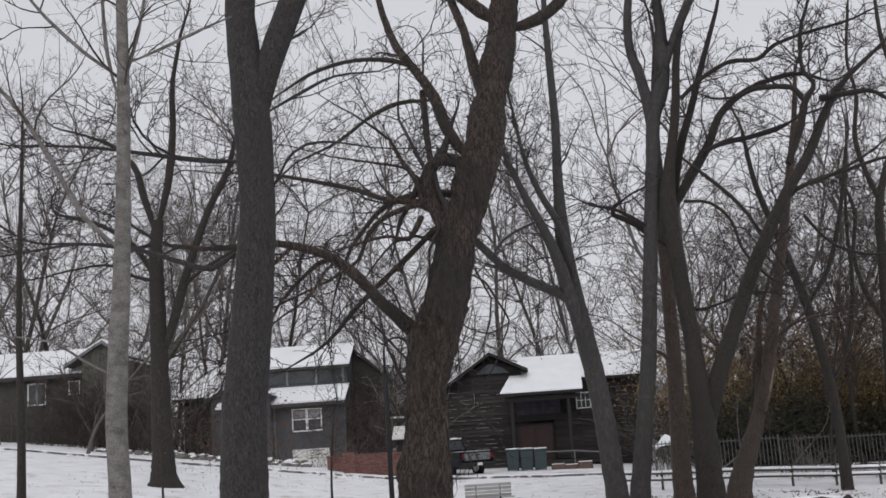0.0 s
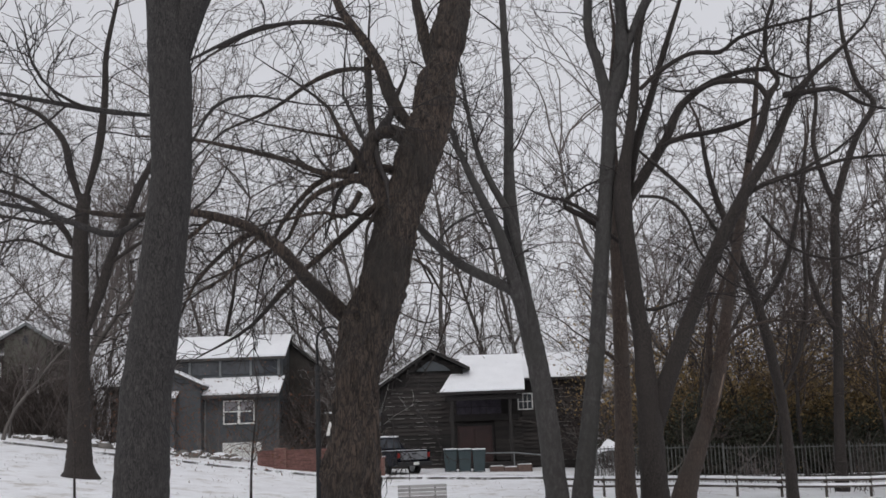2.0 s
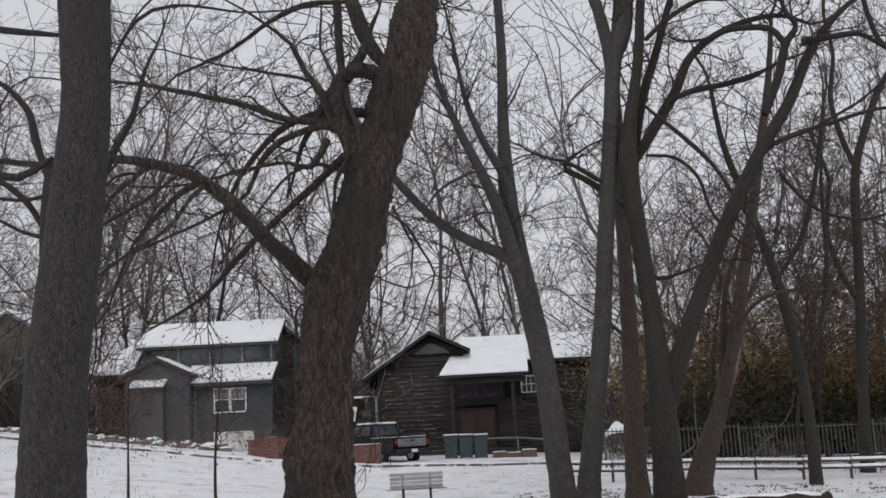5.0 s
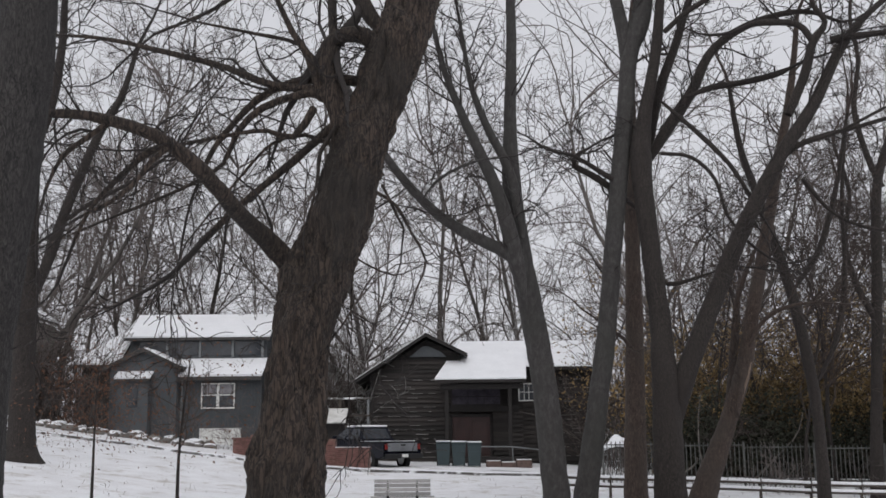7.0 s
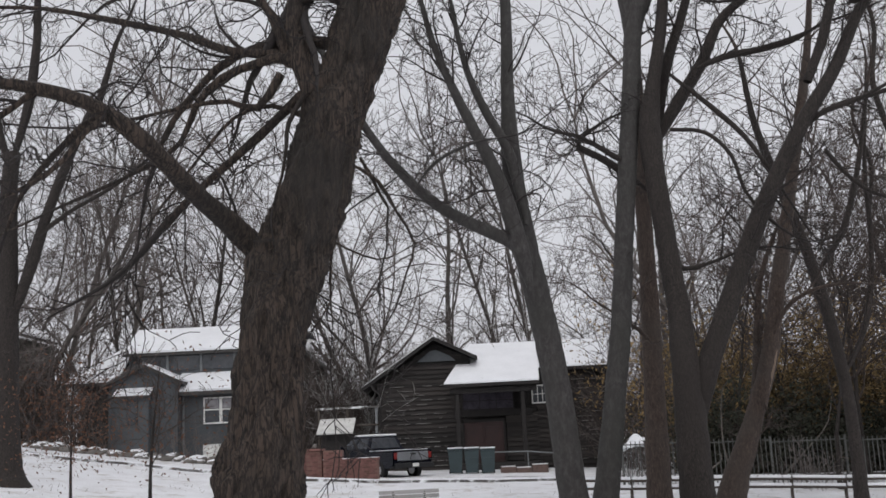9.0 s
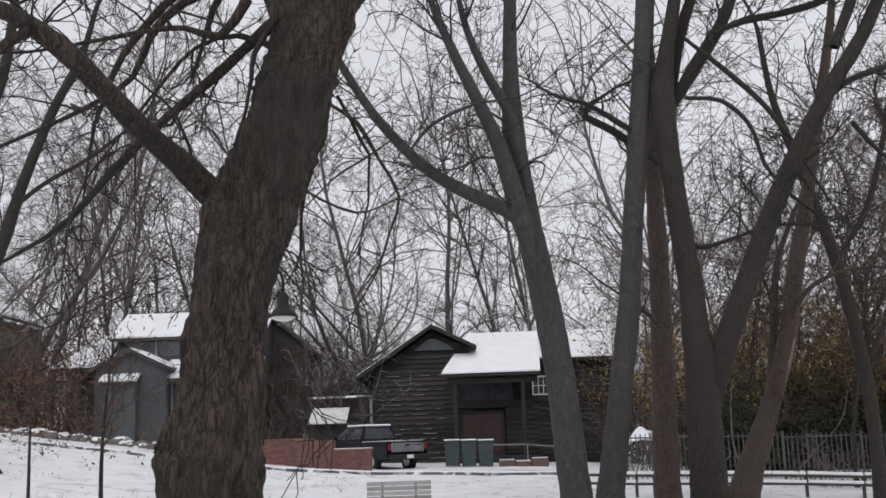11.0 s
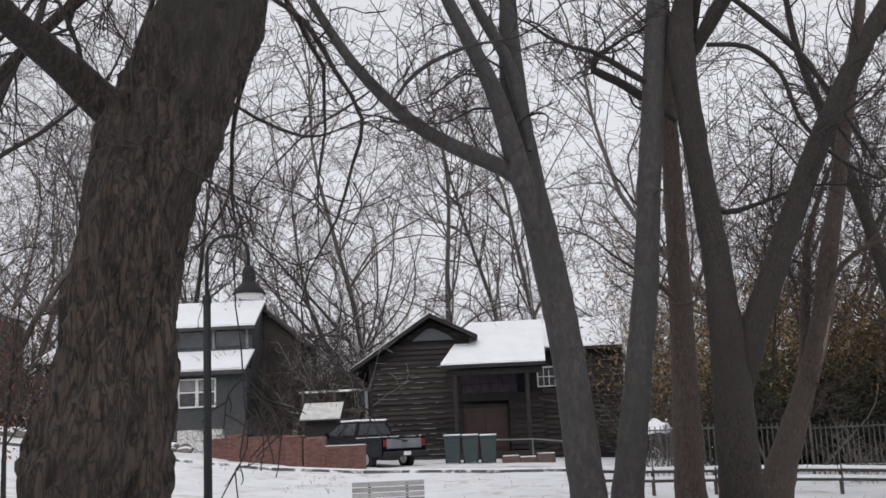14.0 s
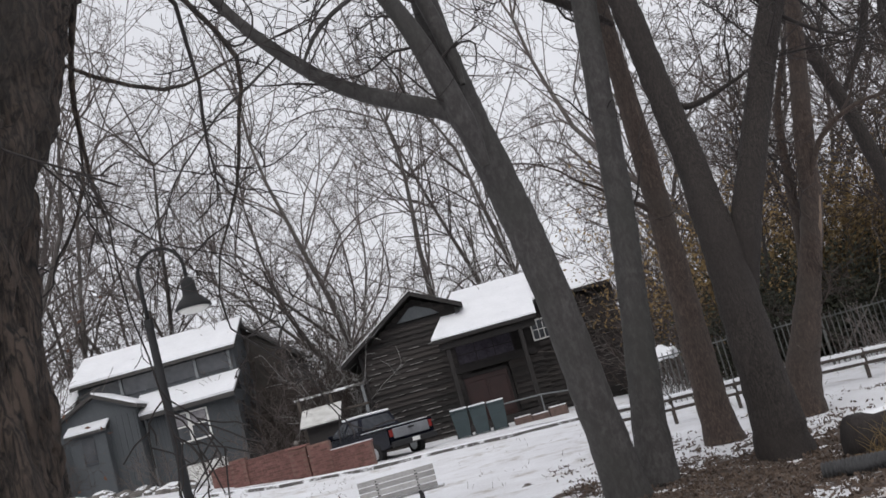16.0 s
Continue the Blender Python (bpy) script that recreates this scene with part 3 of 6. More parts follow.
limb((1.55, 20.3, 5.2, 0.02), (1.67, 20.5, 4.99, 0.023), (1.76, 20.7, 4.81, 0.02), (1.84, 20.9, 4.69, 0.018))
limb((-0.86, 18.2, 5.25, 0.053), (-1.21, 18.32, 5.16, 0.045), (-1.48, 18.44, 4.99, 0.037), (-1.76, 18.56, 4.77, 0.033), (-2.03, 18.68, 4.5, 0.025), (-2.23, 18.8, 4.15, 0.021))
limb((-1.61, 17.95, 5.43, 0.04), (-1.82, 17.83, 5.2, 0.032), (-2.06, 17.72, 4.94, 0.028), (-2.18, 17.6, 4.52, 0.019))
limb((0.94, 20, 5.98, 0.037), (0.72, 19.92, 5.58, 0.029), (0.7, 19.85, 5.26, 0.025), (0.65, 19.77, 4.87, 0.018), (0.59, 19.7, 4.64, 0.014))
limb((-0.85, 17.9, 5.1, 0.037), (-1.03, 17.77, 4.89, 0.031), (-1.2, 17.65, 4.58, 0.027), (-1.43, 17.52, 4.34, 0.024), (-1.68, 17.4, 4.17, 0.018))
grown_tree("large leaning old tree with rough knobbly bark", 12, bark_rough, twig_dark, rugged=0.36, density=2.3, reach=1.45, lift=-0.03, crook=0.28, trunk_bare=0.5, thin=0.0068)

limb((5.04, 30.3, ground_height(5.04, 30.3) - 0.15, 0.3864), (4.96, 30.2, 0.32, 0.317), (4.77, 30.1, 2.61, 0.289), (4.5, 30, 4.41, 0.279), (4.24, 29.9, 5.84, 0.267), (4.07, 29.8, 7.43, 0.223), (4.07, 29.7, 9.17, 0.146), (4.13, 29.6, 11.09, 0.12), (4.1, 29.5, 13.04, 0.101), (4.08, 29.4, 15.48, 0.068), (3.91, 29.3, 17.67, 0.041))
limb((4.25, 29.2, 4.78, 0.073), (4.1, 29.14, 5.51, 0.19), (3.87, 29.09, 6.54, 0.174), (3.63, 29.03, 7.29, 0.147), (3.21, 28.97, 8.25, 0.12), (2.95, 28.91, 8.82, 0.102), (2.51, 28.86, 10, 0.07), (2.17, 28.8, 11.51, 0.043))
limb((4.25, 29.2, 6.08, 0.045), (4.18, 29.28, 6.78, 0.12), (3.96, 29.36, 7.79, 0.113), (3.52, 29.44, 8.73, 0.095), (3.16, 29.52, 9.8, 0.068), (2.91, 29.6, 11.43, 0.039))
limb((4.21, 29.2, 5.29, 0.041), (4.07, 29.2, 5.58, 0.155), (3.83, 29.2, 5.79, 0.146), (2.98, 29.2, 6.23, 0.133), (2.43, 29.2, 6.59, 0.12), (1.98, 29.2, 7.01, 0.111), (1.34, 29.2, 7.78, 0.093), (0.78, 29.2, 8.71, 0.08), (0.21, 29.2, 9.84, 0.062), (-0.37, 29.2, 11.2, 0.039))
limb((1.99, 29, 6.92, 0.017), (2.27, 28.9, 7.28, 0.036), (2.65, 28.8, 7.54, 0.036), (3.29, 28.7, 7.77, 0.032), (3.74, 28.6, 7.79, 0.018))
limb((1.7, 29.2, 7.3, 0.014), (1.16, 29.03, 6.88, 0.023), (0.63, 28.87, 6.51, 0.018), (0.03, 28.7, 5.88, 0.013))
limb((5.61, 31, ground_height(5.61, 31) - 0.15, 0.36855), (5.77, 31.2, 0.39, 0.29), (6.09, 31.4, 2.13, 0.248), (6.44, 31.6, 4.16, 0.235), (6.72, 31.8, 6.31, 0.221), (6.96, 32, 8.02, 0.226), (7.21, 32.2, 9.81, 0.221), (7.45, 32.4, 11.6, 0.225), (7.7, 32.4, 12.31, 0.269), (7.89, 32.35, 13.22, 0.234), (7.95, 32.3, 14.53, 0.181), (7.93, 32.25, 15.86, 0.154), (8.17, 32.2, 17.38, 0.11))
limb((7.32, 32.4, 11.41, 0.125), (7.31, 32.43, 12.17, 0.179), (7.15, 32.47, 13.13, 0.162), (6.96, 32.5, 13.92, 0.145), (6.97, 32.53, 14.9, 0.137), (7.12, 32.57, 16.07, 0.119), (7.14, 32.6, 17.47, 0.093))
limb((7.93, 32.3, 13.01, 0.09), (8.13, 32.24, 13.63, 0.126), (8.39, 32.18, 14.25, 0.144), (8.83, 32.12, 15.14, 0.144), (9.39, 32.06, 16.22, 0.118), (9.86, 32, 17.32, 0.091))
grown_tree("smooth grey tree with two stems from one root", 13, bark_grey, twig_dark, rugged=0.06, density=3.2, reach=1.6, thin=0.0075, crook=0.2)

limb((7.48, 34, ground_height(7.48, 34) - 0.15, 0.4284), (7.44, 34.06, 0.2, 0.323), (7.52, 34.12, 2.21, 0.272), (7.61, 34.19, 4.51, 0.238), (7.65, 34.25, 6.3, 0.212), (7.69, 34.31, 8.16, 0.186), (7.77, 34.38, 10.08, 0.165), (7.83, 34.44, 12.07, 0.137), (8.13, 34.5, 14.81, 0.076))
limb((7.64, 34, 3.79, 0.036), (7.23, 33.83, 4.24, 0.057), (6.88, 33.67, 4.45, 0.045), (6.42, 33.5, 4.78, 0.028))
grown_tree("straight tree with reddish-brown bark", 14, bark_red, twig_brown, rugged=0.07, density=2.6, reach=1.6, thin=0.008)

limb((7.7, 31, ground_height(7.7, 31) - 0.15, 0.4977), (7.69, 31, 0.36, 0.391), (7.69, 31, 1.5, 0.357), (7.71, 31, 2.27, 0.35), (7.7, 31, 3.05, 0.323), (7.68, 31.1, 3.65, 0.277), (7.71, 31.3, 4.39, 0.262), (7.61, 31.5, 5.99, 0.238), (7.52, 31.7, 7.68, 0.244), (7.53, 31.9, 8.87, 0.27), (7.74, 32, 9.97, 0.175), (8.08, 32.06, 11.61, 0.141), (8.33, 32.12, 13.47, 0.116), (8.6, 32.18, 14.61, 0.108), (9.02, 32.24, 15.56, 0.091), (9.51, 32.3, 16.91, 0.073))
limb((7.8, 32.3, 8.67, 0.098), (8.28, 32.15, 9.45, 0.16), (8.95, 32, 10.45, 0.139), (9.48, 31.85, 11.47, 0.117), (10.5, 31.7, 12.14, 0.095), (11.78, 31.55, 12.4, 0.065), (12.72, 31.4, 12.03, 0.036))
limb((8.75, 31.8, 10.21, 0.045), (9.37, 31.65, 10.41, 0.086), (10.2, 31.5, 10.5, 0.079), (10.91, 31.35, 10.64, 0.086), (11.27, 31.2, 10.76, 0.043))
limb((7.86, 32.4, 8.92, 0.072), (8.16, 32.45, 10.46, 0.133), (8.69, 32.5, 11.87, 0.112), (9.14, 32.55, 13.16, 0.098), (9.87, 32.6, 15.13, 0.061))
limb((7.56, 33, 7.58, 0.051), (6.95, 32.92, 8.07, 0.096), (6.4, 32.84, 8.44, 0.09), (5.93, 32.76, 8.68, 0.084), (6.02, 32.68, 8.92, 0.073), (6.28, 32.6, 9.08, 0.039))
limb((7.88, 31, 1.7, 0.077), (8.02, 30.94, 2.61, 0.239), (8.29, 30.88, 3.4, 0.253), (8.77, 30.82, 4.53, 0.228), (9.45, 30.76, 6.08, 0.216), (9.97, 30.7, 7.1, 0.197), (10.72, 30.64, 8.41, 0.171), (11.54, 30.58, 9.6, 0.151), (12.24, 30.52, 10.94, 0.125), (12.91, 30.46, 11.79, 0.083), (13.93, 30.4, 12.64, 0.056))
limb((7.64, 31.5, 5.67, 0.037), (7.95, 31.4, 5.33, 0.061), (8.44, 31.3, 5.4, 0.046), (8.98, 31.2, 5.57, 0.03))
limb((8.02, 31.5, 10, 0.039), (8.93, 31.33, 9.05, 0.063), (9.55, 31.17, 8.28, 0.056), (10.01, 31, 7.38, 0.048))
limb((7.1, 32, 7.93, 0.045), (6.58, 31.83, 8.19, 0.071), (6.14, 31.67, 8.44, 0.057), (5.72, 31.5, 8.62, 0.049))
limb((10.46, 31, 7.94, 0.037), (11.08, 30.67, 8.56, 0.062), (11.94, 30.33, 8.81, 0.047), (13.04, 30, 9.33, 0.034))
limb((8.25, 31.8, 11.97, 0.07), (8.91, 31.7, 12.52, 0.07), (9.81, 31.6, 12.97, 0.07), (10.65, 31.5, 12.95, 0.07), (11.19, 31.4, 13.32, 0.061), (12.06, 31.3, 13.58, 0.052), (13.27, 31.2, 13.8, 0.043))
limb((10.91, 30.6, 9.34, 0.103), (11.36, 30.57, 10.34, 0.114), (11.62, 30.53, 11.18, 0.104), (11.93, 30.5, 11.67, 0.073), (11.65, 30.47, 12.21, 0.063), (11.7, 30.43, 13.26, 0.052), (12.07, 30.4, 14.3, 0.047))
limb((12.04, 30.5, 11.22, 0.1), (12.82, 30.33, 11.27, 0.083), (13.42, 30.17, 11.25, 0.066), (13.95, 30, 10.81, 0.057))
limb((11.61, 30.5, 11.17, 0.084), (11.31, 30.67, 11.69, 0.084), (10.53, 30.83, 11.81, 0.085), (10.23, 31, 11.81, 0.068))
limb((10.95, 30.8, 8.53, 0.075), (11.6, 30.65, 8.79, 0.062), (12.57, 30.5, 9.01, 0.056), (13.53, 30.35, 9.24, 0.049), (14.45, 30.2, 9.29, 0.037))
limb((7.95, 31.6, 8.67, 0.044), (8.69, 31.45, 8.53, 0.049), (9.22, 31.3, 7.92, 0.048), (9.42, 31.15, 7.02, 0.042), (9.78, 31, 6.36, 0.042))
limb((11.35, 31.2, 7.89, 0.057), (11.84, 31.05, 7.14, 0.045), (12.36, 30.9, 6.71, 0.045), (13.19, 30.75, 6.49, 0.039), (14.05, 30.6, 6.66, 0.034))
grown_tree("broad dark tree that forks low into spreading stems", 15, bark_brown, twig_dark, rugged=0.09, density=2.9, reach=1.6, crook=0.22, thin=0.0085)

limb((9.28, 35, ground_height(9.28, 35) - 0.15, 0.46095), (9.51, 34.95, 0.35, 0.348), (10.13, 34.9, 1.94, 0.246), (10.62, 34.85, 3.33, 0.224), (11.01, 34.8, 5.11, 0.197), (11.44, 34.75, 6.94, 0.169), (11.94, 34.7, 9.18, 0.141), (12.44, 34.65, 11.5, 0.106), (12.75, 34.6, 13.63, 0.057))
limb((9.53, 34.9, 0.13, 0.068), (9.79, 34.98, 0.92, 0.152), (10.07, 35.07, 1.72, 0.135), (10.36, 35.15, 2.89, 0.119), (10.56, 35.23, 4.34, 0.103), (10.79, 35.32, 5.58, 0.08), (11.28, 35.4, 6.72, 0.056))
limb((10.69, 34.7, 3.79, 0.037), (11.14, 34.47, 4.7, 0.059), (11.88, 34.23, 5.11, 0.047), (12.62, 34, 5.17, 0.029))
stripped = grown_tree("slanting tree with a strip of bare wood on its trunk", 16, bark_red, twig_brown, rugged=0.1, density=3.0, reach=1.6, thin=0.008)

limb((13.39, 37, ground_height(13.39, 37) - 0.15, 0.2205), (13.39, 37, 1.19, 0.172), (13.29, 37, 2.97, 0.165), (12.97, 37, 5.13, 0.167), (12.62, 37, 6.65, 0.152), (12.07, 37, 8.55, 0.128), (11.57, 37, 10.32, 0.094), (11.34, 37, 12.29, 0.061))
limb((12.82, 37, 5.8, 0.053), (13.7, 36.83, 7.13, 0.092), (14.28, 36.67, 8.98, 0.076), (14.72, 36.5, 11.2, 0.051))
limb((13.29, 37, 2.97, 0.045), (14.11, 37.12, 4.46, 0.084), (14.56, 37.25, 6.5, 0.076), (14.71, 37.38, 8.97, 0.06), (15.15, 37.5, 11.88, 0.044))
grown_tree("thin crooked tree beside the rail fence", 17, bark_brown, twig_brown, rugged=0.06, density=2.9, reach=1.6, thin=0.008)

limb((-1.57, 9, ground_height(-1.57, 9) - 0.15, 0.13875), (-1.57, 9, 0.76, 0.111), (-1.57, 9, 1.55, 0.098), (-1.6, 9, 2.14, 0.094), (-1.58, 9, 2.73, 0.09), (-1.53, 9, 3.69, 0.074), (-1.51, 9, 4.48, 0.065), (-1.5, 9, 5.3, 0.058), (-1.51, 9, 6.14, 0.051), (-1.52, 9, 7.3, 0.041), (-1.54, 9, 8.64, 0.025))
limb((-1.57, 9, 3.76, 0.014), (-1.86, 8.96, 4.05, 0.026), (-2.13, 8.92, 4.56, 0.023), (-2.4, 8.88, 5.03, 0.021), (-2.59, 8.84, 5.28, 0.018), (-3.06, 8.8, 5.85, 0.01))
limb((-1.43, 9, 5.51, 0.008), (-1.14, 9.1, 5.67, 0.016), (-0.84, 9.2, 5.85, 0.013), (-0.54, 9.3, 6.01, 0.008))
limb((-1.55, 9, 5.38, 0.009), (-1.82, 8.9, 5.59, 0.018), (-2.16, 8.8, 5.94, 0.016), (-2.38, 8.7, 6.25, 0.01))
limb((-1.54, 9, 5.13, 0.009), (-1.67, 9.07, 5.61, 0.019), (-1.74, 9.13, 6.22, 0.016), (-1.79, 9.2, 6.96, 0.011))
limb((-1.46, 9, 5.4, 0.008), (-1.33, 8.93, 5.76, 0.016), (-1.22, 8.87, 6.22, 0.013), (-1.03, 8.8, 6.8, 0.008))
limb((-1.63, 9, 2.61, 0.007), (-1.87, 8.97, 2.75, 0.012), (-2.16, 8.93, 2.94, 0.01), (-2.6, 8.9, 3.02, 0.007))
grown_tree("slender pale birch with mottled bark", 18, bark_pale, twig_brown, rugged=0.04, density=3.6, reach=1.0, crook=0.16, thin=0.003)

limb((-10.1, 38, ground_height(-10.1, 38) - 0.15, 0.7775), (-10.1, 38, 1.21, 0.622), (-10.11, 38, 1.57, 0.462), (-10.15, 38, 2.76, 0.364), (-10.18, 38, 4.37, 0.336), (-10.22, 38, 7.25, 0.299), (-10.26, 38, 9.57, 0.251), (-10.15, 38, 10.84, 0.21))
limb((-10.18, 38, 10.2, 0.085), (-10.67, 38, 11.75, 0.137), (-10.97, 38, 12.86, 0.117), (-11.82, 38, 13.81, 0.085), (-12.9, 38, 14.34, 0.053))
limb((-10.15, 38, 10.63, 0.085), (-9.75, 38.05, 12.34, 0.148), (-9.56, 38.1, 14.32, 0.128), (-9.55, 38.15, 16.13, 0.097), (-9.2, 38.2, 18.18, 0.065))
limb((-10.14, 38, 5.59, 0.083), (-9.56, 37.9, 7.19, 0.175), (-8.97, 37.8, 9.01, 0.155), (-8.15, 37.7, 11.05, 0.135), (-7.46, 37.6, 12.26, 0.104), (-6.96, 37.5, 13.93, 0.063))
limb((-10.21, 38, 8.5, 0.065), (-11.06, 38.13, 9.86, 0.115), (-12.38, 38.27, 10.85, 0.085), (-14.15, 38.4, 11.45, 0.053))
limb((-10.13, 37.9, 9.96, 0.075), (-11.12, 37.67, 9.78, 0.062), (-12.72, 37.45, 10.03, 0.05), (-14.51, 37.22, 10.17, 0.043), (-15.67, 37, 10.84, 0.037))
limb((-10.06, 37.9, 8.48, 0.075), (-10.9, 37.6, 8.7, 0.062), (-11.83, 37.3, 9.14, 0.049), (-13.17, 37, 8.98, 0.037))
limb((-9.09, 37.8, 8.39, 0.074), (-8.19, 37.6, 8.92, 0.062), (-7.08, 37.4, 9.43, 0.055), (-5.98, 37.2, 10.14, 0.043))
grown_tree("bare tree with a flared foot on the snowy slope", 19, bark_brown, twig_dark, rugged=0.07, density=1.75, reach=2.0, thin=0.009)

limb((-8.19, 22, ground_height(-8.19, 22) - 0.15, 0.125), (-8.19, 22, 1.16, 0.1), (-8.2, 22, 2.78, 0.083), (-8.26, 22, 4.7, 0.066), (-8.26, 22, 6.54, 0.055), (-8.23, 22, 8.05, 0.037), (-8.21, 22, 9.73, 0.025))
grown_tree("thin straight young tree with fine twigs", 20, bark_brown, twig_brown, rugged=0.03, density=3.0, reach=0.9)

limb((16.14, 40, ground_height(16.14, 40) - 0.15, 0.27), (16.22, 40, 1.43, 0.193), (16.48, 40, 4.51, 0.177), (16.72, 40, 7.49, 0.169), (16.87, 40, 9.52, 0.161), (17.2, 40, 10.75, 0.141), (18.01, 40, 12.61, 0.122), (18.77, 40, 13.86, 0.102), (18.25, 40, 14.74, 0.093), (17.91, 40, 16.49, 0.083), (17.89, 40, 18.26, 0.063))
limb((16.53, 40, 5.3, 0.118), (15.92, 39.9, 6.5, 0.099), (15.63, 39.8, 7.9, 0.079), (15.85, 39.7, 9.49, 0.07), (15.46, 39.6, 10.92, 0.05))
limb((17.05, 40, 9.72, 0.121), (16.64, 40.06, 11, 0.101), (16.41, 40.12, 12.5, 0.092), (16.7, 40.18, 14.22, 0.072), (16.57, 40.24, 15.76, 0.062), (16.92, 40.3, 17.99, 0.053))
grown_tree("slim dark tree rising out of the thicket", 21, bark_brown, twig_brown, rugged=0.06, density=2.4, reach=1.5, thin=0.009)

# torn strip of bare wood on the slanting trunk
strip_line = spline([(10.2407, 34.7475, 1.94, 0.0246), (10.7208, 34.7111, 3.33, 0.0672), (11.0986, 34.6779, 5.11, 0.01576)], 0.2)
torn = Twigs()
torn.tube(strip_line[:, :3] - np.array(stripped.location), strip_line[:, 3], 7)
part("bare_wood", torn.mesh("bare_wood", wood_bare), wood_bare, stripped, "torn strip of pale bare wood")


# saplings on the lawn
def sapling(label, x, y, height, seed, twig, leafy=0):
    rng = np.random.default_rng(seed)
    z = ground_height(x, y)
    tree = thing("sapling", label, "sapling", (x, y, z), "saplings on the lawn")
    stem = wander(rng, (0, 0, -0.1), (0, 0, 1), height, 12, 0.03, 0.05)
    sr = np.linspace(0.042, 0.008, 13)
    t = Twigs()
    t.tube(stem, sr, 8)
    part("trunk", t.mesh("trunk", bark_brown), bark_brown, tree)
    buf = Twigs()
    sprout(buf, rng, stem, sr, 2, 3.4, 1.3, 0.05, thin=0.0045, begin=0.46)
    part("crown", buf.mesh("crown", twig), twig, tree, "fine bare twigs")
    if leafy:
        part("leaves", leaf_cloud(rng, leafy, lambda: stem[int(rng.integers(7, 13))] + rng.normal(0, (0.7, 0.7, 0.28)), 0.03, rust_leaf), rust_leaf, tree, "withered rust-brown leaves")
    return tree


def leaf_cloud(rng, count, place, size, mat):
    """Many small folded leaf blades."""
    c = np.array([place() for _ in range(count)])
    a, b = rng.normal(0, 1, (count, 3)), rng.normal(0, 1, (count, 3))
    a /= np.linalg.norm(a, axis=1)[:, None]
    b -= a * (a * b).sum(1)[:, None]
    b /= np.linalg.norm(b, axis=1)[:, None]
    s = size * (0.6 + 0.8 * rng.random((count, 1)))
    fold = np.cross(a, b) * s * 0.25
    v = np.stack((c - a * s, c - b * s * 0.45 + fold, c + a * s, c + b * s * 0.45 + fold), 1).reshape(-1, 3)
    t = Twigs()
    t.add(v, np.arange(count * 4).reshape(-1, 4))
    return t.mesh("leaves", mat)


sapling("thin young tree with a bare crown on the snowy lawn", -1.9, 23.4, 3.4, 41, twig_brown, 500)
sapling("thin young tree keeping a few rust-brown leaves", -5.1, 29.0, 3.4, 42, twig_brown, 1500)
sapling("slender young tree on the snowy lawn", -8.6, 33.0, 3.2, 43, twig_brown)

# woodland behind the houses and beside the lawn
wilds = [wild_tree(60 + i, h, bark_hazy, twig_hazy, thin=0.011, density=0.84, reach=2.9) for i, h in enumerate((25, 30, 21, 27, 32, 23, 28, 20))]
scrub = [wild_tree(120 + i, h, bark_hazy, twig_hazy, spread=0.5, fork=5, thin=0.0105, density=1.1, reach=2.2, low=0.1) for i, h in enumerate((9.5, 12.0))]
wood = random.Random(5)
spots = [(-4 + 3.3 * i + wood.uniform(-1.6, 1.6), wood.uniform(69, 79)) for i in range(-10, 12)]
spots += [(-2 + 7.5 * i + wood.uniform(-2, 2), wood.uniform(80, 98)) for i in range(-5, 6)]
spots += [(-18 - 4 * i + wood.uniform(-1, 1), wood.uniform(64, 68)) for i in range(7)]
spots += [(12.6, 61), (15.5, 56), (17.5, 60), (20.5, 55), (24, 58), (27, 52), (13.8, 66), (31, 60), (22, 64), (-1.6, 66), (-3.2, 68.5)]
spots += [(-16.5, 47.5), (-21.5, 44), (-26.5, 50.5), (-15.2, 66), (-18.5, 53.5), (-24, 55)]
for i, (x, y) in enumerate(spots):
    set_on_ground(wilds[i % 8], x, y, wood.uniform(0, 360), wood.uniform(0.8, 1.15) * (0.5 if y < 56 else 1.0))
for i in range(19):
    set_on_ground(scrub[i % 2], -30 + 2.55 * i + wood.uniform(-0.8, 0.8), wood.uniform(66.8, 70), wood.uniform(0, 360), wood.uniform(0.8, 1.15))
for ob in (*wilds, *scrub):
    x, y = wood.uniform(-40, 40), wood.uniform(88, 100)
    ob.location = (x, y, ground_height(x, y))

dusky = [wild_tree(75 + i, h, bark_brown, twig_brown, thin=0.0105, density=1.3, reach=2.4, low=0.2) for i, h in enumerate((13, 15))]
for ob in dusky:
    tagged(ob, "bare dark brown tree with a dense crown", "tree", "trees beside the fence")
for i, (x, y, s) in enumerate([(14.2, 40.8, 0.8), (16.6, 44.5, 1.0), (18.6, 41.0, 0.9), (21.5, 46.5, 1.0), (15.0, 47.8, 1.1), (24.5, 43.0, 1.0), (19.4, 37.2, 0.85), (17.6, 49.0, 1.1), (12.6, 46.0, 0.95), (22.5, 40.0, 0.9)]):
    set_on_ground(dusky[i % 2], x, y, 47 * i, s)
for i, ob in enumerate(dusky):
    ob.location = (26.5 + 2.5 * i, 47, ground_height(26.5 + 2.5 * i, 47))


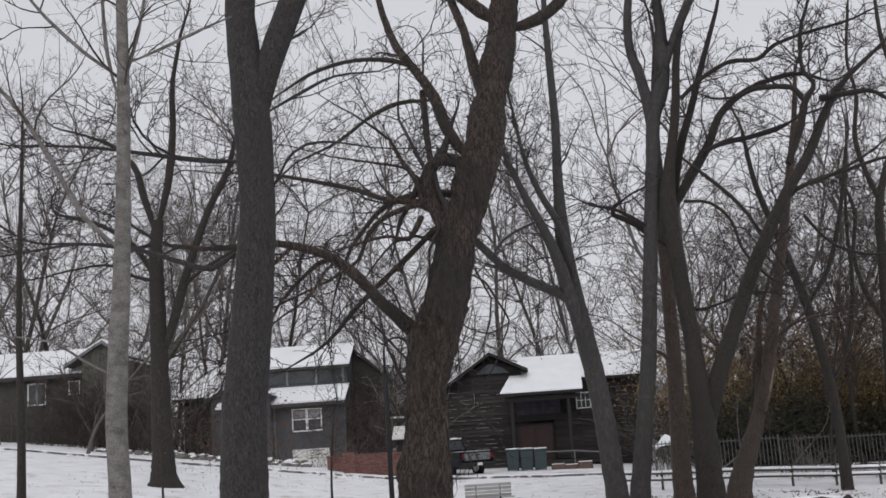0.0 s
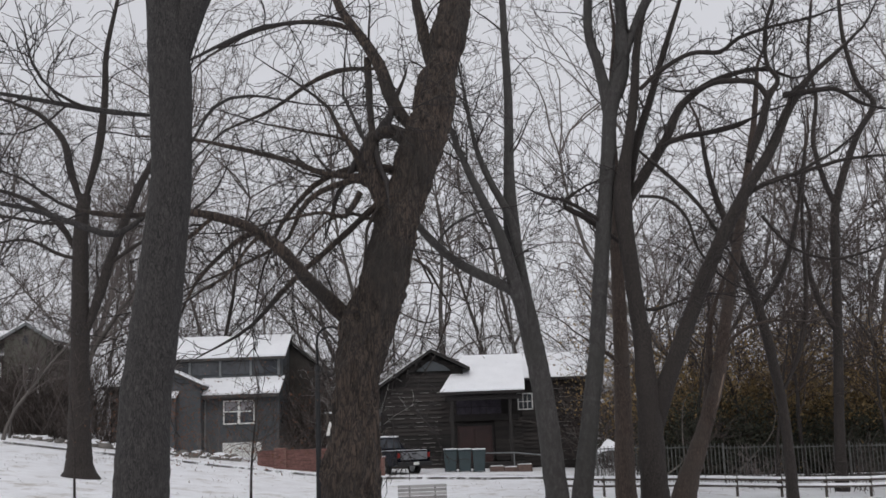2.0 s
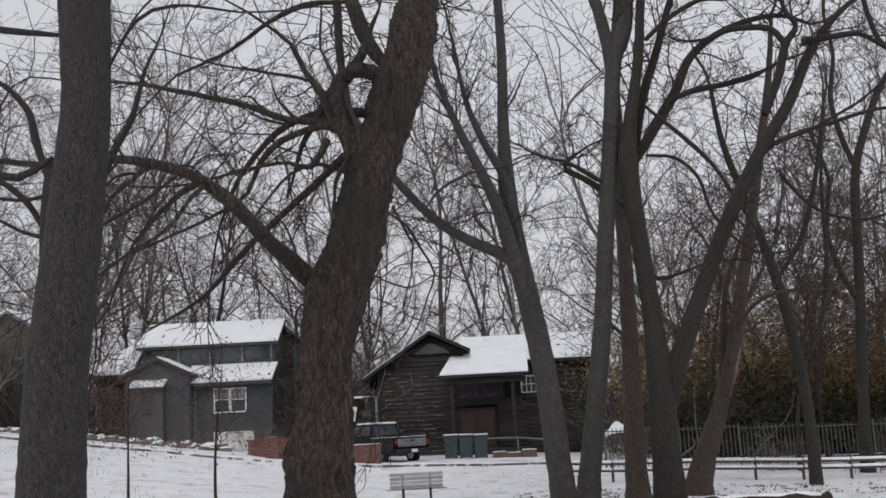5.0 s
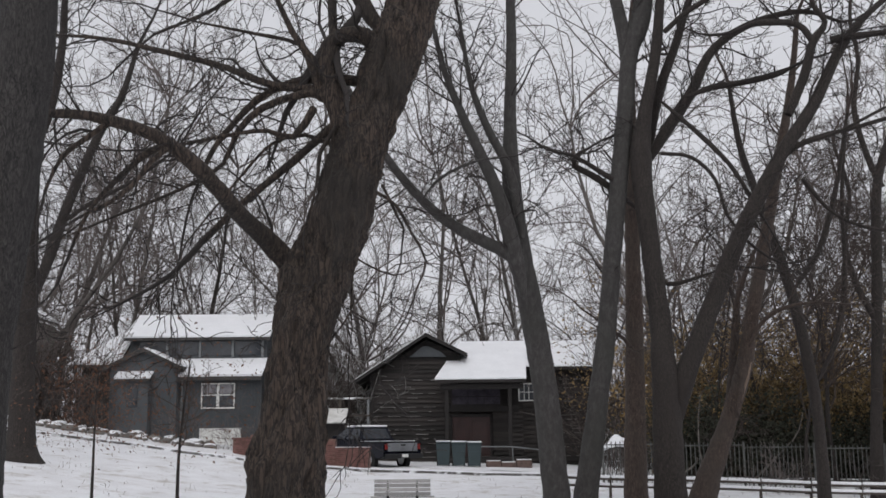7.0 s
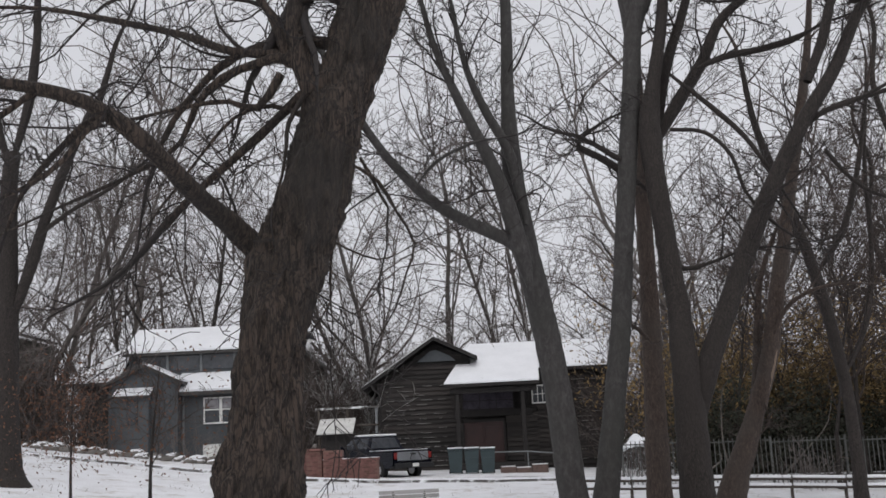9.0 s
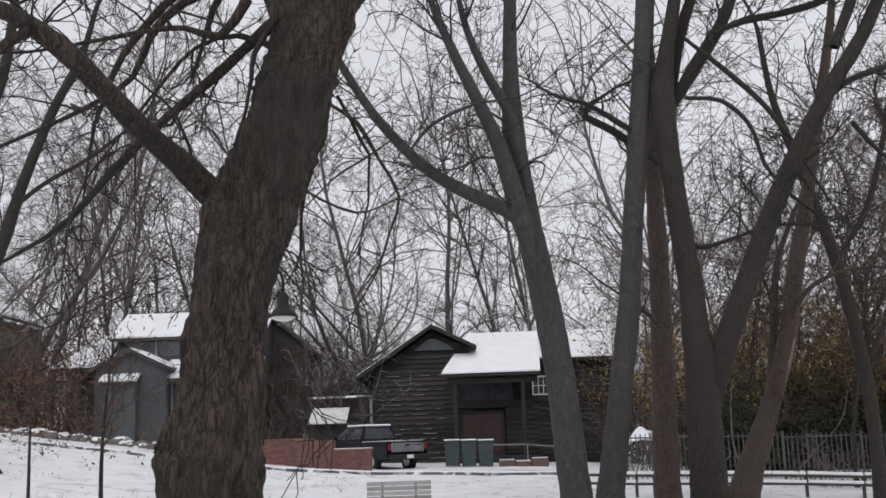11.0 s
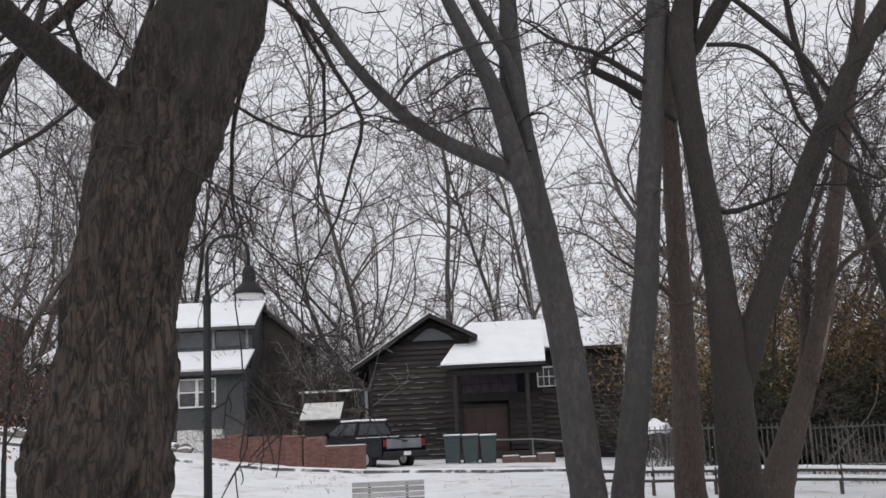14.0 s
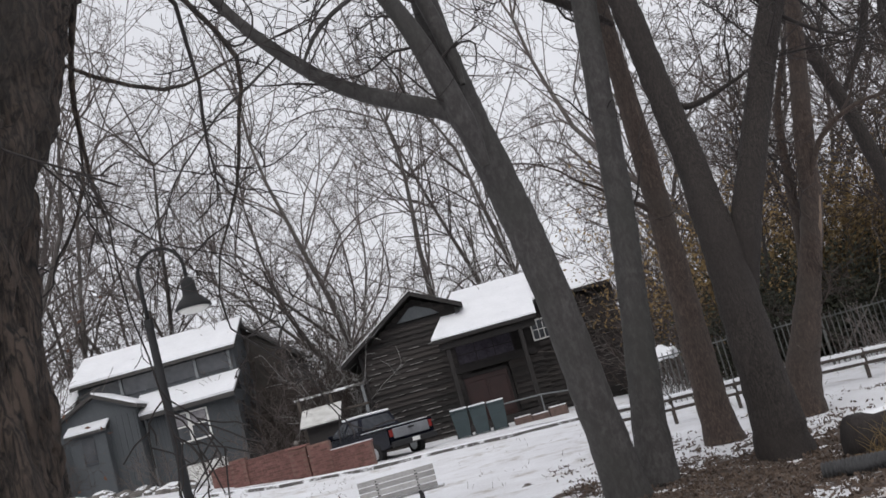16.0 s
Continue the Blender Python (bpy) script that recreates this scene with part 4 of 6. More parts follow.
# ---- houses ----
def gable_house_dark():
    """Dark stained timber house with a front gable, a porch and a snowy roof."""
    h = thing("house", "dark-stained timber house with a front gable and a snow-covered roof", "house", (3.0, 58.0, 0.7))
    o = np.array((3.0, 58.0, 0.7))

    def put(name, s, mat, label="", parent=h):
        s.v = [a - o for a in s.v]
        return part(name, s, mat, parent, label)
    put("wall", Solid().prism([(-0.85, 0.2), (3.4, 0.2), (3.4, 5.7), (1.75, 6.45), (-0.85, 4.75)], "y", 57.62, 66), siding_dark)
    put("wall", Solid().box(3.4, 9.9, 57.9, 66, 0.2, 5.0), siding_dark)
    # roof slabs with snow on them
    left, top, right = (-1.65, 4.5), (1.75, 6.72), (3.75, 5.72)
    put("roof", Solid().prism([left, top, (top[0], top[1] - 0.13), (left[0], left[1] - 0.13)], "y", 57.0, 66.2), shingle)
    put("roof", Solid().prism([top, right, (right[0], right[1] - 0.13), (top[0], top[1] - 0.13)], "y", 57.0, 66.2), shingle)
    put("snow_cover", Solid().prism([(left[0], left[1] + 0.004), (top[0], top[1] + 0.004), (top[0], top[1] + 0.06), (left[0], left[1] + 0.05)], "y", 57.1, 66.1), snow_roof)
    put("bargeboard", Solid().prism([left, top, (top[0], top[1] - 0.17), (left[0], left[1] - 0.17)], "y", 56.92, 56.998), timber_dark)
    put("bargeboard", Solid().prism([top, right, (right[0], right[1] - 0.17), (top[0], top[1] - 0.17)], "y", 56.92, 56.998), timber_dark)
    put("gable_vent", Solid().prism([(0.95, 5.6), (2.75, 5.6), (2.45, 5.85), (1.85, 6.12), (1.6, 6.1)], "y", 57.45, 57.55), siding_grey, "grey triangular gable panel")
    def slope(low, high, thick, x_low, x_high):
        """A roof slab: low and high are (y, z) of its edges, x_low and x_high their ends."""
        v = [(x_low[0], low[0], low[1]), (x_low[1], low[0], low[1]), (x_high[1], high[0], high[1]), (x_high[0], high[0], high[1])]
        v += [(x, y, z - thick) for x, y, z in v]
        return Solid().add(v, [(0, 1, 2, 3), (7, 6, 5, 4), (0, 4, 5, 1), (1, 5, 6, 2), (2, 6, 7, 3), (3, 7, 4, 0)])
    roof = put("roof", slope((55.5, 4.38), (60.2, 6.5), 0.14, (2.2, 6.4), (3.5, 6.75)), shingle)
    put("snow_cover", slope((55.46, 4.46), (60.2, 6.58), 0.072, (2.17, 6.42), (3.47, 6.77)), snow_roof, "even layer of snow", roof)
    roof2 = put("roof", slope((57.4, 5.06), (60.2, 6.5), 0.14, (6.45, 9.85), (6.8, 10.2)), shingle)
    put("snow_cover", slope((57.36, 5.14), (60.2, 6.58), 0.072, (6.45, 9.87), (6.8, 10.22)), snow_roof, "even layer of snow", roof2)
    put("roof", Solid().prism([(60.21, 6.5), (66, 4.2), (66, 4.05), (60.21, 6.35)], "x", 3.4, 10.2), shingle)
    put("fascia", Solid().box(2.22, 6.38, 55.44, 55.495, 4.24, 4.37), timber_dark)
    put("fascia", Solid().box(6.47, 9.83, 57.33, 57.395, 4.92, 5.05), timber_dark)
    # porch: posts, beam, deck, back wall
    put("porch_beam", Solid().box(2.4, 6.3, 55.7, 55.9, 3.95, 4.2, 0.01), timber_dark)
    put("porch_floor", Solid().box(2.5, 6.4, 55.6, 57.6, 0.5, 0.85, 0.02), timber_dark)
    for x in (2.72, 5.66):
        put("porch_post", Solid().box(x - 0.08, x + 0.08, 55.72, 55.88, 0.85, 3.95, 0.01), timber_dark)
    put("upper_panel", Solid().box(2.6, 6.2, 57.5, 57.61, 2.95, 3.25, 0.01), timber_dark)
    door = put("door", Solid().box(3.0, 4.8, 57.56, 57.64, 0.85, 2.7, 0.01), door_red, "dull red double door")
    for x in (3.1, 3.95):
        put("door_panel", Solid().box(x, x + 0.75, 57.52, 57.556, 1.0, 2.5, 0.01), door_red, "", door)
    put("door_frame", Solid().box(2.9, 2.99, 57.5, 57.64, 0.85, 2.8).box(4.81, 4.9, 57.5, 57.64, 0.85, 2.8).box(2.9, 4.9, 57.5, 57.64, 2.71, 2.82), timber_dark)
    # windows
    def window(x0, x1, z0, z1, y, bars, mat=trim_white, inside=glass_dark):
        w = put("window", Solid().box(x0, x1, y, y + 0.05, z0, z1), inside, "paned window")
        e = 0.06
        put("window_frame", Solid().box(x0 - e, x1 + e, y - 0.03, y - 0.002, z1, z1 + e).box(x0 - e, x1 + e, y - 0.03, y - 0.002, z0 - e, z0).box(x0 - e, x0, y - 0.03, y - 0.002, z0 + 0.001, z1 - 0.001).box(x1, x1 + e, y - 0.03, y - 0.002, z0 + 0.001, z1 - 0.001), mat, "", w)
        for i in range(1, bars):
            x = x0 + (x1 - x0) * i / bars
            put("glazing_bar", Solid().box(x - 0.015, x + 0.015, y - 0.02, y - 0.002, z0, z1), mat, "", w)
        z = (z0 + z1) / 2
        put("glazing_bar", Solid().box(x0, x1, y - 0.018, y - 0.004, z - 0.015, z + 0.015), mat, "", w)
        return w
    window(6.27, 6.95, 3.5, 4.25, 57.85, 3)
    window(3.0, 5.3, 3.3, 4.05, 57.5, 3, timber_dark, dim_curtain)
    put("downpipe", Solid().box(9.95, 10.1, 57.8, 57.95, 2.5, 3.4, 0.01), trim_white, "pale downpipe piece")
    # lap boards, each leaning out at its foot
    def boards(x0, x1, z0, z1, y, clip=None):
        z = z0
        while z < z1 - 0.1:
            a, b = x0, x1
            if clip:
                a, b = clip(z + 0.2)
            if b - a > 0.2:
                me = Solid().prism([(-0.085, 0.0), (0.0, 0.012), (0.0, 0.225), (-0.012, 0.225)], "x", 0, b - a).mesh("siding_board", siding_dark)
                piece("siding_board", me, h, (a - o[0], y - o[1], z - o[2]))
            z += 0.215
    flakes = random.Random(14)

    def streaks(x0, x1, z0, rows, y, often):
        """Thin broken lines of snow lying on the lower edges of the boards."""
        s = Solid()
        for k in range(rows):
            x = x0 + flakes.uniform(0, 0.5)
            while x < x1 - 0.1:
                w = min(flakes.uniform(0.12, 0.75), x1 - x)
                if flakes.random() < often:
                    s.box(x, x + w, y - 0.105, y - 0.082, z0 + k * 0.215 + 0.004, z0 + k * 0.215 + flakes.uniform(0.016, 0.034))
                x += w + flakes.uniform(0.05, 0.6)
        tagged(put("snow_streaks", s, snow_thin, "broken lines of snow on the boards"), kind="stuff")
    streaks(-0.8, 2.2, 0.6, 19, 57.62, 0.62)
    streaks(7.1, 9.8, 0.6, 19, 57.9, 0.6)
    boards(-0.85, 2.95, 0.6, 4.6, 57.62)
    boards(0, 0, 4.6, 6.3, 57.62, lambda z: (max(-0.85, 1.75 - (6.5 - z) * 1.53), min(3.4, 1.75 + (6.5 - z) * 2.0)))
    boards(6.42, 9.9, 0.6, 3.4, 57.9)
    boards(7.1, 9.9, 3.4, 4.85, 57.9)
    boards(4.95, 6.4, 0.9, 3.0, 57.62)
    put("corner_post", Solid().box(-0.93, -0.8, 57.53, 57.6, 0.5, 4.75), timber_dark)
    return h


def gable_house_grey():
    """Blue-grey boarded house with a clerestory band and snowy roofs."""
    o = np.array((-9.0, 60.0, 1.5))
    h = thing("house", "blue-grey boarded house with stepped snow-covered roofs", "house", tuple(o))

    def put(name, s, mat, label="", parent=h):
        s.v = [a - o for a in s.v]
        return part(name, s, mat, parent, label)
    # main block: gable at the side, ridge along x
    put("wall", Solid().prism([(58.0, 0.8), (66.2, 0.8), (66.2, 5.2), (62.0, 7.95), (59.7, 6.7), (59.7, 4.9), (58.0, 4.9)], "x", -13.2, -6.3), siding_grey)
    upper = put("roof", Solid().prism([(59.3, 6.82), (62.0, 8.2), (66.4, 5.2), (66.4, 5.0), (62.0, 8.02), (59.3, 6.68)], "x", -13.4, -6.1), shingle)
    put("snow_cover", Solid().prism([(59.28, 6.83), (62.0, 8.21), (62.0, 8.3), (59.26, 6.92)], "x", -13.42, -6.08), snow_roof, "even layer of snow", upper)
    lower = put("roof", Solid().prism([(57.5, 4.75), (59.69, 5.7), (59.69, 5.55), (57.5, 4.58)], "x", -10.6, -6.2), shingle)
    put("snow_cover", Solid().prism([(57.5, 4.76), (59.69, 5.71), (59.69, 5.8), (57.46, 4.85)], "x", -10.62, -6.18), snow_roof, "even layer of snow", lower)
    # clerestory windows
    for x0, x1 in ((-12.7, -11.4), (-11.2, -9.75), (-9.55, -8.1), (-7.9, -6.6)):
        w = put("window", Solid().box(x0, x1, 59.63, 59.69, 5.95, 6.65), glass_dark, "dark clerestory pane")
        put("window_frame", Solid().box(x1 + 0.03, x1 + 0.15, 59.6, 59.695, 5.85, 6.7), trim_grey, "", w)
    # front wing with its own gable
    put("wall", Solid().prism([(-13.4, 0.9), (-10.2, 0.9), (-10.2, 5.2), (-11.75, 5.95), (-13.4, 5.2)], "y", 57.2, 58.0), siding_grey)
    wing = put("roof", Solid().prism([(-13.7, 5.2), (-11.75, 6.1), (-10.0, 5.25), (-10.0, 5.1), (-11.75, 5.95), (-13.7, 5.05)], "y", 56.9, 59.69), shingle)
    put("snow_cover", Solid().prism([(-11.72, 6.1), (-10.0, 5.26), (-10.0, 5.34), (-11.72, 6.18)], "y", 56.9, 59.69), snow_roof, "even layer of snow", wing)
    hood = put("window_hood", Solid().prism([(56.5, 4.62), (57.19, 4.95), (57.19, 4.85), (56.5, 4.52)], "x", -13.0, -11.3), shingle)
    put("snow_cover", Solid().prism([(56.5, 4.63), (57.19, 4.96), (57.19, 5.03), (56.48, 4.7)], "x", -13.0, -11.3), snow, "", hood)
    put("bay", Solid().box(-12.9, -11.4, 56.7, 57.19, 1.8, 4.6, 0.02), siding_grey)
    put("window", Solid().box(-12.4, -11.9, 56.65, 56.69, 3.3, 4.4), glass_dark)
    # long side roof falling to the west
    def lying(p, thick):
        v = [*p, *((x, y, z - thick) for x, y, z in p)]
        return Solid().add(v, [(0, 1, 2, 3), (7, 6, 5, 4), (0, 4, 5, 1), (1, 5, 6, 2), (2, 6, 7, 3), (3, 7, 4, 0)])
    west = put("roof", lying([(-15.9, 58.7, 5.45), (-13.45, 58.7, 5.45), (-13.45, 61.6, 7.25), (-14.1, 61.6, 7.25)], 0.15), shingle)
    put("snow_cover", lying([(-15.92, 58.66, 5.54), (-13.45, 58.66, 5.54), (-13.45, 61.6, 7.34), (-14.12, 61.6, 7.34)], 0.08), snow_roof, "even layer of snow", west)
    put("wall", Solid().prism([(-6.29, 1.0), (-4.5, 1.0), (-4.5, 6.3), (-6.29, 7.8)], "y", 62.5, 68), siding_brown)
    put("roof", Solid().prism([(-6.25, 8.0), (-4.2, 6.2), (-4.2, 6.05), (-6.25, 7.85)], "y", 62.2, 68.2), shingle)
    put("wall", Solid().box(-15.4, -13.21, 59.2, 65, 1.2, 5.35), siding_brown)
    # ground floor windows, garage door
    for x in (-9.1, -8.28):
        w = put("window", Solid().box(x, x + 0.68, 57.93, 57.99, 3.3, 4.4), glass_dark, "white-framed sash window")
        e = 0.07
        put("window_frame", Solid().box(x - e, x + 0.68 + e, 57.9, 57.935, 4.4, 4.4 + e).box(x - e, x + 0.68 + e, 57.9, 57.935, 3.3 - e, 3.3).box(x - e, x, 57.9, 57.935, 3.3, 4.4).box(x + 0.68, x + 0.68 + e, 57.9, 57.935, 3.3, 4.4), trim_white, "white frame", w)
        put("glazing_bar", Solid().box(x, x + 0.68, 57.9, 57.932, 3.86, 3.92), trim_white, "", w)
        put("curtain", Solid().box(x + 0.03, x + 0.65, 57.922, 57.929, 3.95, 4.38), curtain, "", w)
    g = put("garage_door", Solid().box(-9.2, -7.2, 57.92, 57.99, 1.0, 2.3), trim_white, "pale garage door")
    for z in (1.42, 1.85):
        put("door_panel", Solid().box(-9.15, -7.25, 57.88, 57.918, z - 0.38, z + 0.02, 0.01), trim_white, "", g)
    put("window", Solid().box(-6.29, -6.24, 58.9, 59.4, 3.2, 4.4), glass_dark)
    put("drainpipe", Solid().tube([(-10.1, 57.9, 0.9), (-10.1, 57.9, 5.0)], [0.05, 0.05], 8), trim_grey)
    batten = Solid().box(-0.02, 0.02, -0.03, 0.0, 0, 1).mesh("batten", siding_grey)
    for i in range(25):
        x = -10.0 + i * 0.155
        b = piece("batten", batten, h, (x - o[0], 57.998 - o[1], 2.4 - o[2]))
        b.scale = (1, 1, 0.8 if -9.3 < x < -7.4 else 2.4)
    for i in range(13):
        b = piece("batten", batten, h, (-13.3 + i * 0.25 - o[0], 57.198 - o[1], 1.0 - o[2]))
        b.scale = (1, 1, 4.0 if abs(-13.3 + i * 0.25 + 12.15) > 0.8 else 0.75)
    return h


def gable_house_far():
    """Brown house on the rise."""
    o = np.array((-24.5, 62.0, 2.8))
    h = thing("house", "brown boarded house with a snow-covered roof on the rise", "house", tuple(o))

    def put(name, s, mat, label="", parent=h):
        s.v = [a - o for a in s.v]
        return part(name, s, mat, parent, label)
    put("wall", Solid().prism([(61.0, 2.0), (67, 2.0), (67, 7.6), (64, 9.0), (61.0, 7.6)], "x", -34, -21.4), siding_brown)
    roof = put("roof", Solid().prism([(60.5, 7.5), (64, 9.2), (67.5, 7.5), (67.5, 7.35), (64, 9.0), (60.5, 7.3)], "x", -34.3, -21.1), shingle)
    put("snow_cover", Solid().prism([(60.5, 7.51), (64, 9.21), (64, 9.3), (60.48, 7.6)], "x", -34.3, -21.08), snow_roof, "even layer of snow", roof)
    for x0, x1, z0, z1 in ((-25.0, -24.55, 5.9, 7.05), (-24.5, -24.05, 5.9, 7.05), (-22.6, -22.05, 6.4, 7.05)):
        w = put("window", Solid().box(x0, x1, 60.93, 60.99, z0, z1), glass_dark, "white-framed window")
        e = 0.07
        put("window_frame", Solid().box(x0 - e, x1 + e, 60.9, 60.935, z1, z1 + e).box(x0 - e, x1 + e, 60.9, 60.935, z0 - e, z0).box(x0 - e, x0, 60.9, 60.935, z0, z1).box(x1, x1 + e, 60.9, 60.935, z0, z1), trim_white, "white frame", w)
    # wing with its gable to the lawn
    put("wall", Solid().prism([(-21.5, 2.0), (-19.2, 2.0), (-19.2, 8.4), (-20.25, 9.05), (-21.5, 8.45)], "y", 60.0, 60.98), siding_pale)
    put("wall", Solid().box(-21.38, -19.2, 60.99, 66, 2.0, 8.1), siding_pale)
    for low, high in ((-22.4, 7.95), (-18.7, 8.2)):
        pitch = [(low, high), (-20.25, 9.2), (-20.25, 9.06), (low, high - 0.14)]
        side = put("roof", Solid().prism(pitch, "y", 59.7, 65), shingle)
        put("snow_cover", Solid().prism([(low, high + 0.004), (-20.25, 9.204), (-20.25, 9.3), (low, high + 0.1)], "y", 59.66, 65), snow_roof, "even layer of snow", side)
        put("bargeboard", Solid().prism([(low, high - 0.003), (-20.25, 9.197), (-20.25, 9.02), (low, high - 0.18)], "y", 59.62, 59.69), trim_grey, "", side)
    put("window", Solid().box(-20.5, -20.2, 59.95, 59.995, 8.0, 8.5), glass_dark, "small attic opening")
    sash = put("window", Solid().box(-20.12, -19.62, 59.95, 59.995, 5.4, 6.65), glass_dark, "tall white-framed window")
    put("window_frame", Solid().box(-20.2, -20.12, 59.93, 59.99, 5.32, 6.73).box(-19.62, -19.54, 59.93, 59.99, 5.32, 6.73).box(-20.12, -19.62, 59.93, 59.99, 6.65, 6.73).box(-20.12, -19.62, 59.93, 59.99, 5.32, 5.4), trim_white, "white frame", sash)
    put("glazing_bar", Solid().box(-20.12, -19.62, 59.93, 59.948, 6.0, 6.06), trim_white, "", sash)
    lap = Solid().prism([(-0.03, 0.0), (0.0, 0.01), (0.0, 0.2), (-0.008, 0.2)], "x", 0, 2.3).mesh("siding_board", siding_pale)
    for i in range(23):
        if not 5.1 < 3.4 + i * 0.2 < 6.8:
            piece("siding_board", lap, h, (-21.5 - o[0], 59.997 - o[1], 3.4 - o[2] + i * 0.2))
    board = Solid().box(0, 12.6, -0.03, 0.0, 0, 0.2).mesh("siding_board", siding_brown)
    for i in range(10):
        piece("siding_board", board, h, (-34 - o[0], 60.997 - o[1], 3.0 - o[2] + i * 0.26))
    return h


gable_house_dark()
gable_house_grey()
gable_house_far()


# ---- lane, kerb and walls ----
LANE = [(-40, 50.2), (-26, 48.6), (-7, 46.2), (4.4, 45.0), (9, 45.2), (30, 45.6)]


def lane_y(x):
    return float(np.interp(x, [p[0] for p in LANE], [p[1] for p in LANE]))


strip = Solid()
xs = np.arange(-40, 30.01, 0.5)
strip.add([(x, lane_y(x) + s, ground_height(x, lane_y(x) + s) + h) for x in xs for s, h in ((0.16, -0.05), (0.2, 0.02), (1.4, 0.05), (2.6, 0.03), (2.7, -0.05))],
          [(i * 5 + j, i * 5 + j + 1, i * 5 + j + 6, i * 5 + j + 5) for i in range(len(xs) - 1) for j in range(4)])
road = tagged(new("road", strip.mesh("road", asphalt, True)), "narrow asphalt lane mostly covered by snow", "road", kind="structure")
kerb = thing("kerb", "low dark kerb along the lane with snow on it", "kerb", (0, 45, 0.5), kind="structure")
for i in range(46):
    x0, x1 = -26 + i * 1.2, -26 + i * 1.2 + 1.19
    s, c = Solid(), Solid()
    for y0, y1, lo, hi, out in ((0.0, 0.15, -0.12, 0.085, s), (0.005, 0.2, 0.088, 0.125, c)):
        v = [(x, lane_y(x) + y - 45, ground_height(x, lane_y(x)) + z - 0.5) for z in (lo, hi) for x, y in ((x0, y0), (x1, y0), (x1, y1), (x0, y1))]
        out.add(v, [(3, 2, 1, 0), (4, 5, 6, 7), (0, 1, 5, 4), (1, 2, 6, 5), (2, 3, 7, 6), (3, 0, 4, 7)])
    stone = part("kerb_stone", s, kerb_stone, kerb)
    part("snow_cap", c, snow, stone)


def brick_wall():
    """Low red brick wall beside the drive, with a pier."""
    w = thing("brick_wall", "low red brick wall with a capped pier beside the drive", "wall", (-3.0, 50.0, 0.8))
    o = np.array((-3.0, 50.0, 0.8))
    a = np.array((-0.42, 49.05)) - o[:2]
    b = np.array((-2.85, 49.9)) - o[:2]
    c = np.array((-6.3, 51.4)) - o[:2]

    def run(p, q, z0, z1, top):
        d = q - p
        length = float(np.hypot(*d))
        turn = math.atan2(d[1], d[0])
        core = part("core", Solid().box(0.01, length - 0.01, -0.09, 0.09, z0 - 0.4, z1 - 0.07), mortar, w)
        core.location, core.rotation_euler = (p[0], p[1], 0), (0, 0, turn)
        cap = part("coping", Solid().box(-0.02, length + 0.02, -0.14, 0.14, z1 - 0.068, z1, 0.012), brick_red, w, "brick coping")
        cap.location, cap.rotation_euler = (p[0], p[1], 0), (0, 0, turn)
        if top:
            white = part("snow_cap", Solid().box(0.0, length, -0.12, 0.12, z1 + 0.003, z1 + 0.03, 0.01), snow, w)
            white.location, white.rotation_euler = (p[0], p[1], 0), (0, 0, turn)
        rows = int((z1 - z0) / 0.078)
        for r in range(rows):
            for i in range(int(length / 0.225)):
                s = 0.11 + i * 0.225 + (0.11 if r % 2 else 0)
                if s + 0.11 > length:
                    continue
                for side in ((1,) if abs(turn) > 1.6 else (-1,)):
                    at = p + d / length * s + np.array((-d[1], d[0])) / length * 0.1 * side
                    piece("brick", brick, w, (at[0], at[1], z0 + 0.035 + r * 0.078), turn)

    brick = Solid().box(-0.107, 0.107, -0.02, 0.02, -0.033, 0.033, 0.004).mesh("brick", brick_red)
    run(a, b, -0.36, 0.57, True)
    run(b, c, 0.02, 1.02, False)
    pier = part("pier", Solid().box(-0.3, 0.3, -0.3, 0.3, -0.7, 0.92, 0.02), mortar, w, "square brick pier")
    pier.location = (b[0] - 0.1, b[1], 0)
    cap = part("coping", Solid().box(-0.37, 0.37, -0.37, 0.37, 0.922, 1.0, 0.02), brick_red, pier)
    ball = bmesh.new()
    bmesh.ops.create_uvsphere(ball, u_segments=12, v_segments=8, radius=0.1)
    s = Solid().add([(v.co.x, v.co.y, v.co.z + 1.09) for v in ball.verts], [[q.index for q in f.verts] for f in ball.faces])
    ball.free()
    part("finial", s, stone_grey, pier, "small snowy ball finial", True)
    low = part("pier", Solid().box(-0.45, 0.3, -0.26, 0.26, -0.7, 0.92, 0.02), mortar, w)
    low.location = (b[0] + 0.72, b[1] - 0.22, 0)
    mid = part("pier", Solid().box(-0.28, 0.28, -0.28, 0.28, -0.7, 1.12, 0.02), mortar, w)
    mid.location = (c[0] + 1.1, c[1] - 0.5, 0)
    for ob, x0, x1, face, high in ((pier, -0.3, 0.3, -0.3, 0.92), (low, -0.45, 0.3, -0.26, 0.92), (mid, -0.28, 0.28, -0.28, 1.12)):
        for r in range(int((high + 0.15) / 0.078)):
            n = int((x1 - x0) / 0.215)
            gap = (x1 - x0 - n * 0.215) / 2
            for i in range(n):
                shift = (gap if r % 2 else -gap) * 0.9
                piece("brick", brick, ob, (x0 + gap + 0.1075 + i * 0.215 + shift, face - 0.012, -0.12 + r * 0.078))


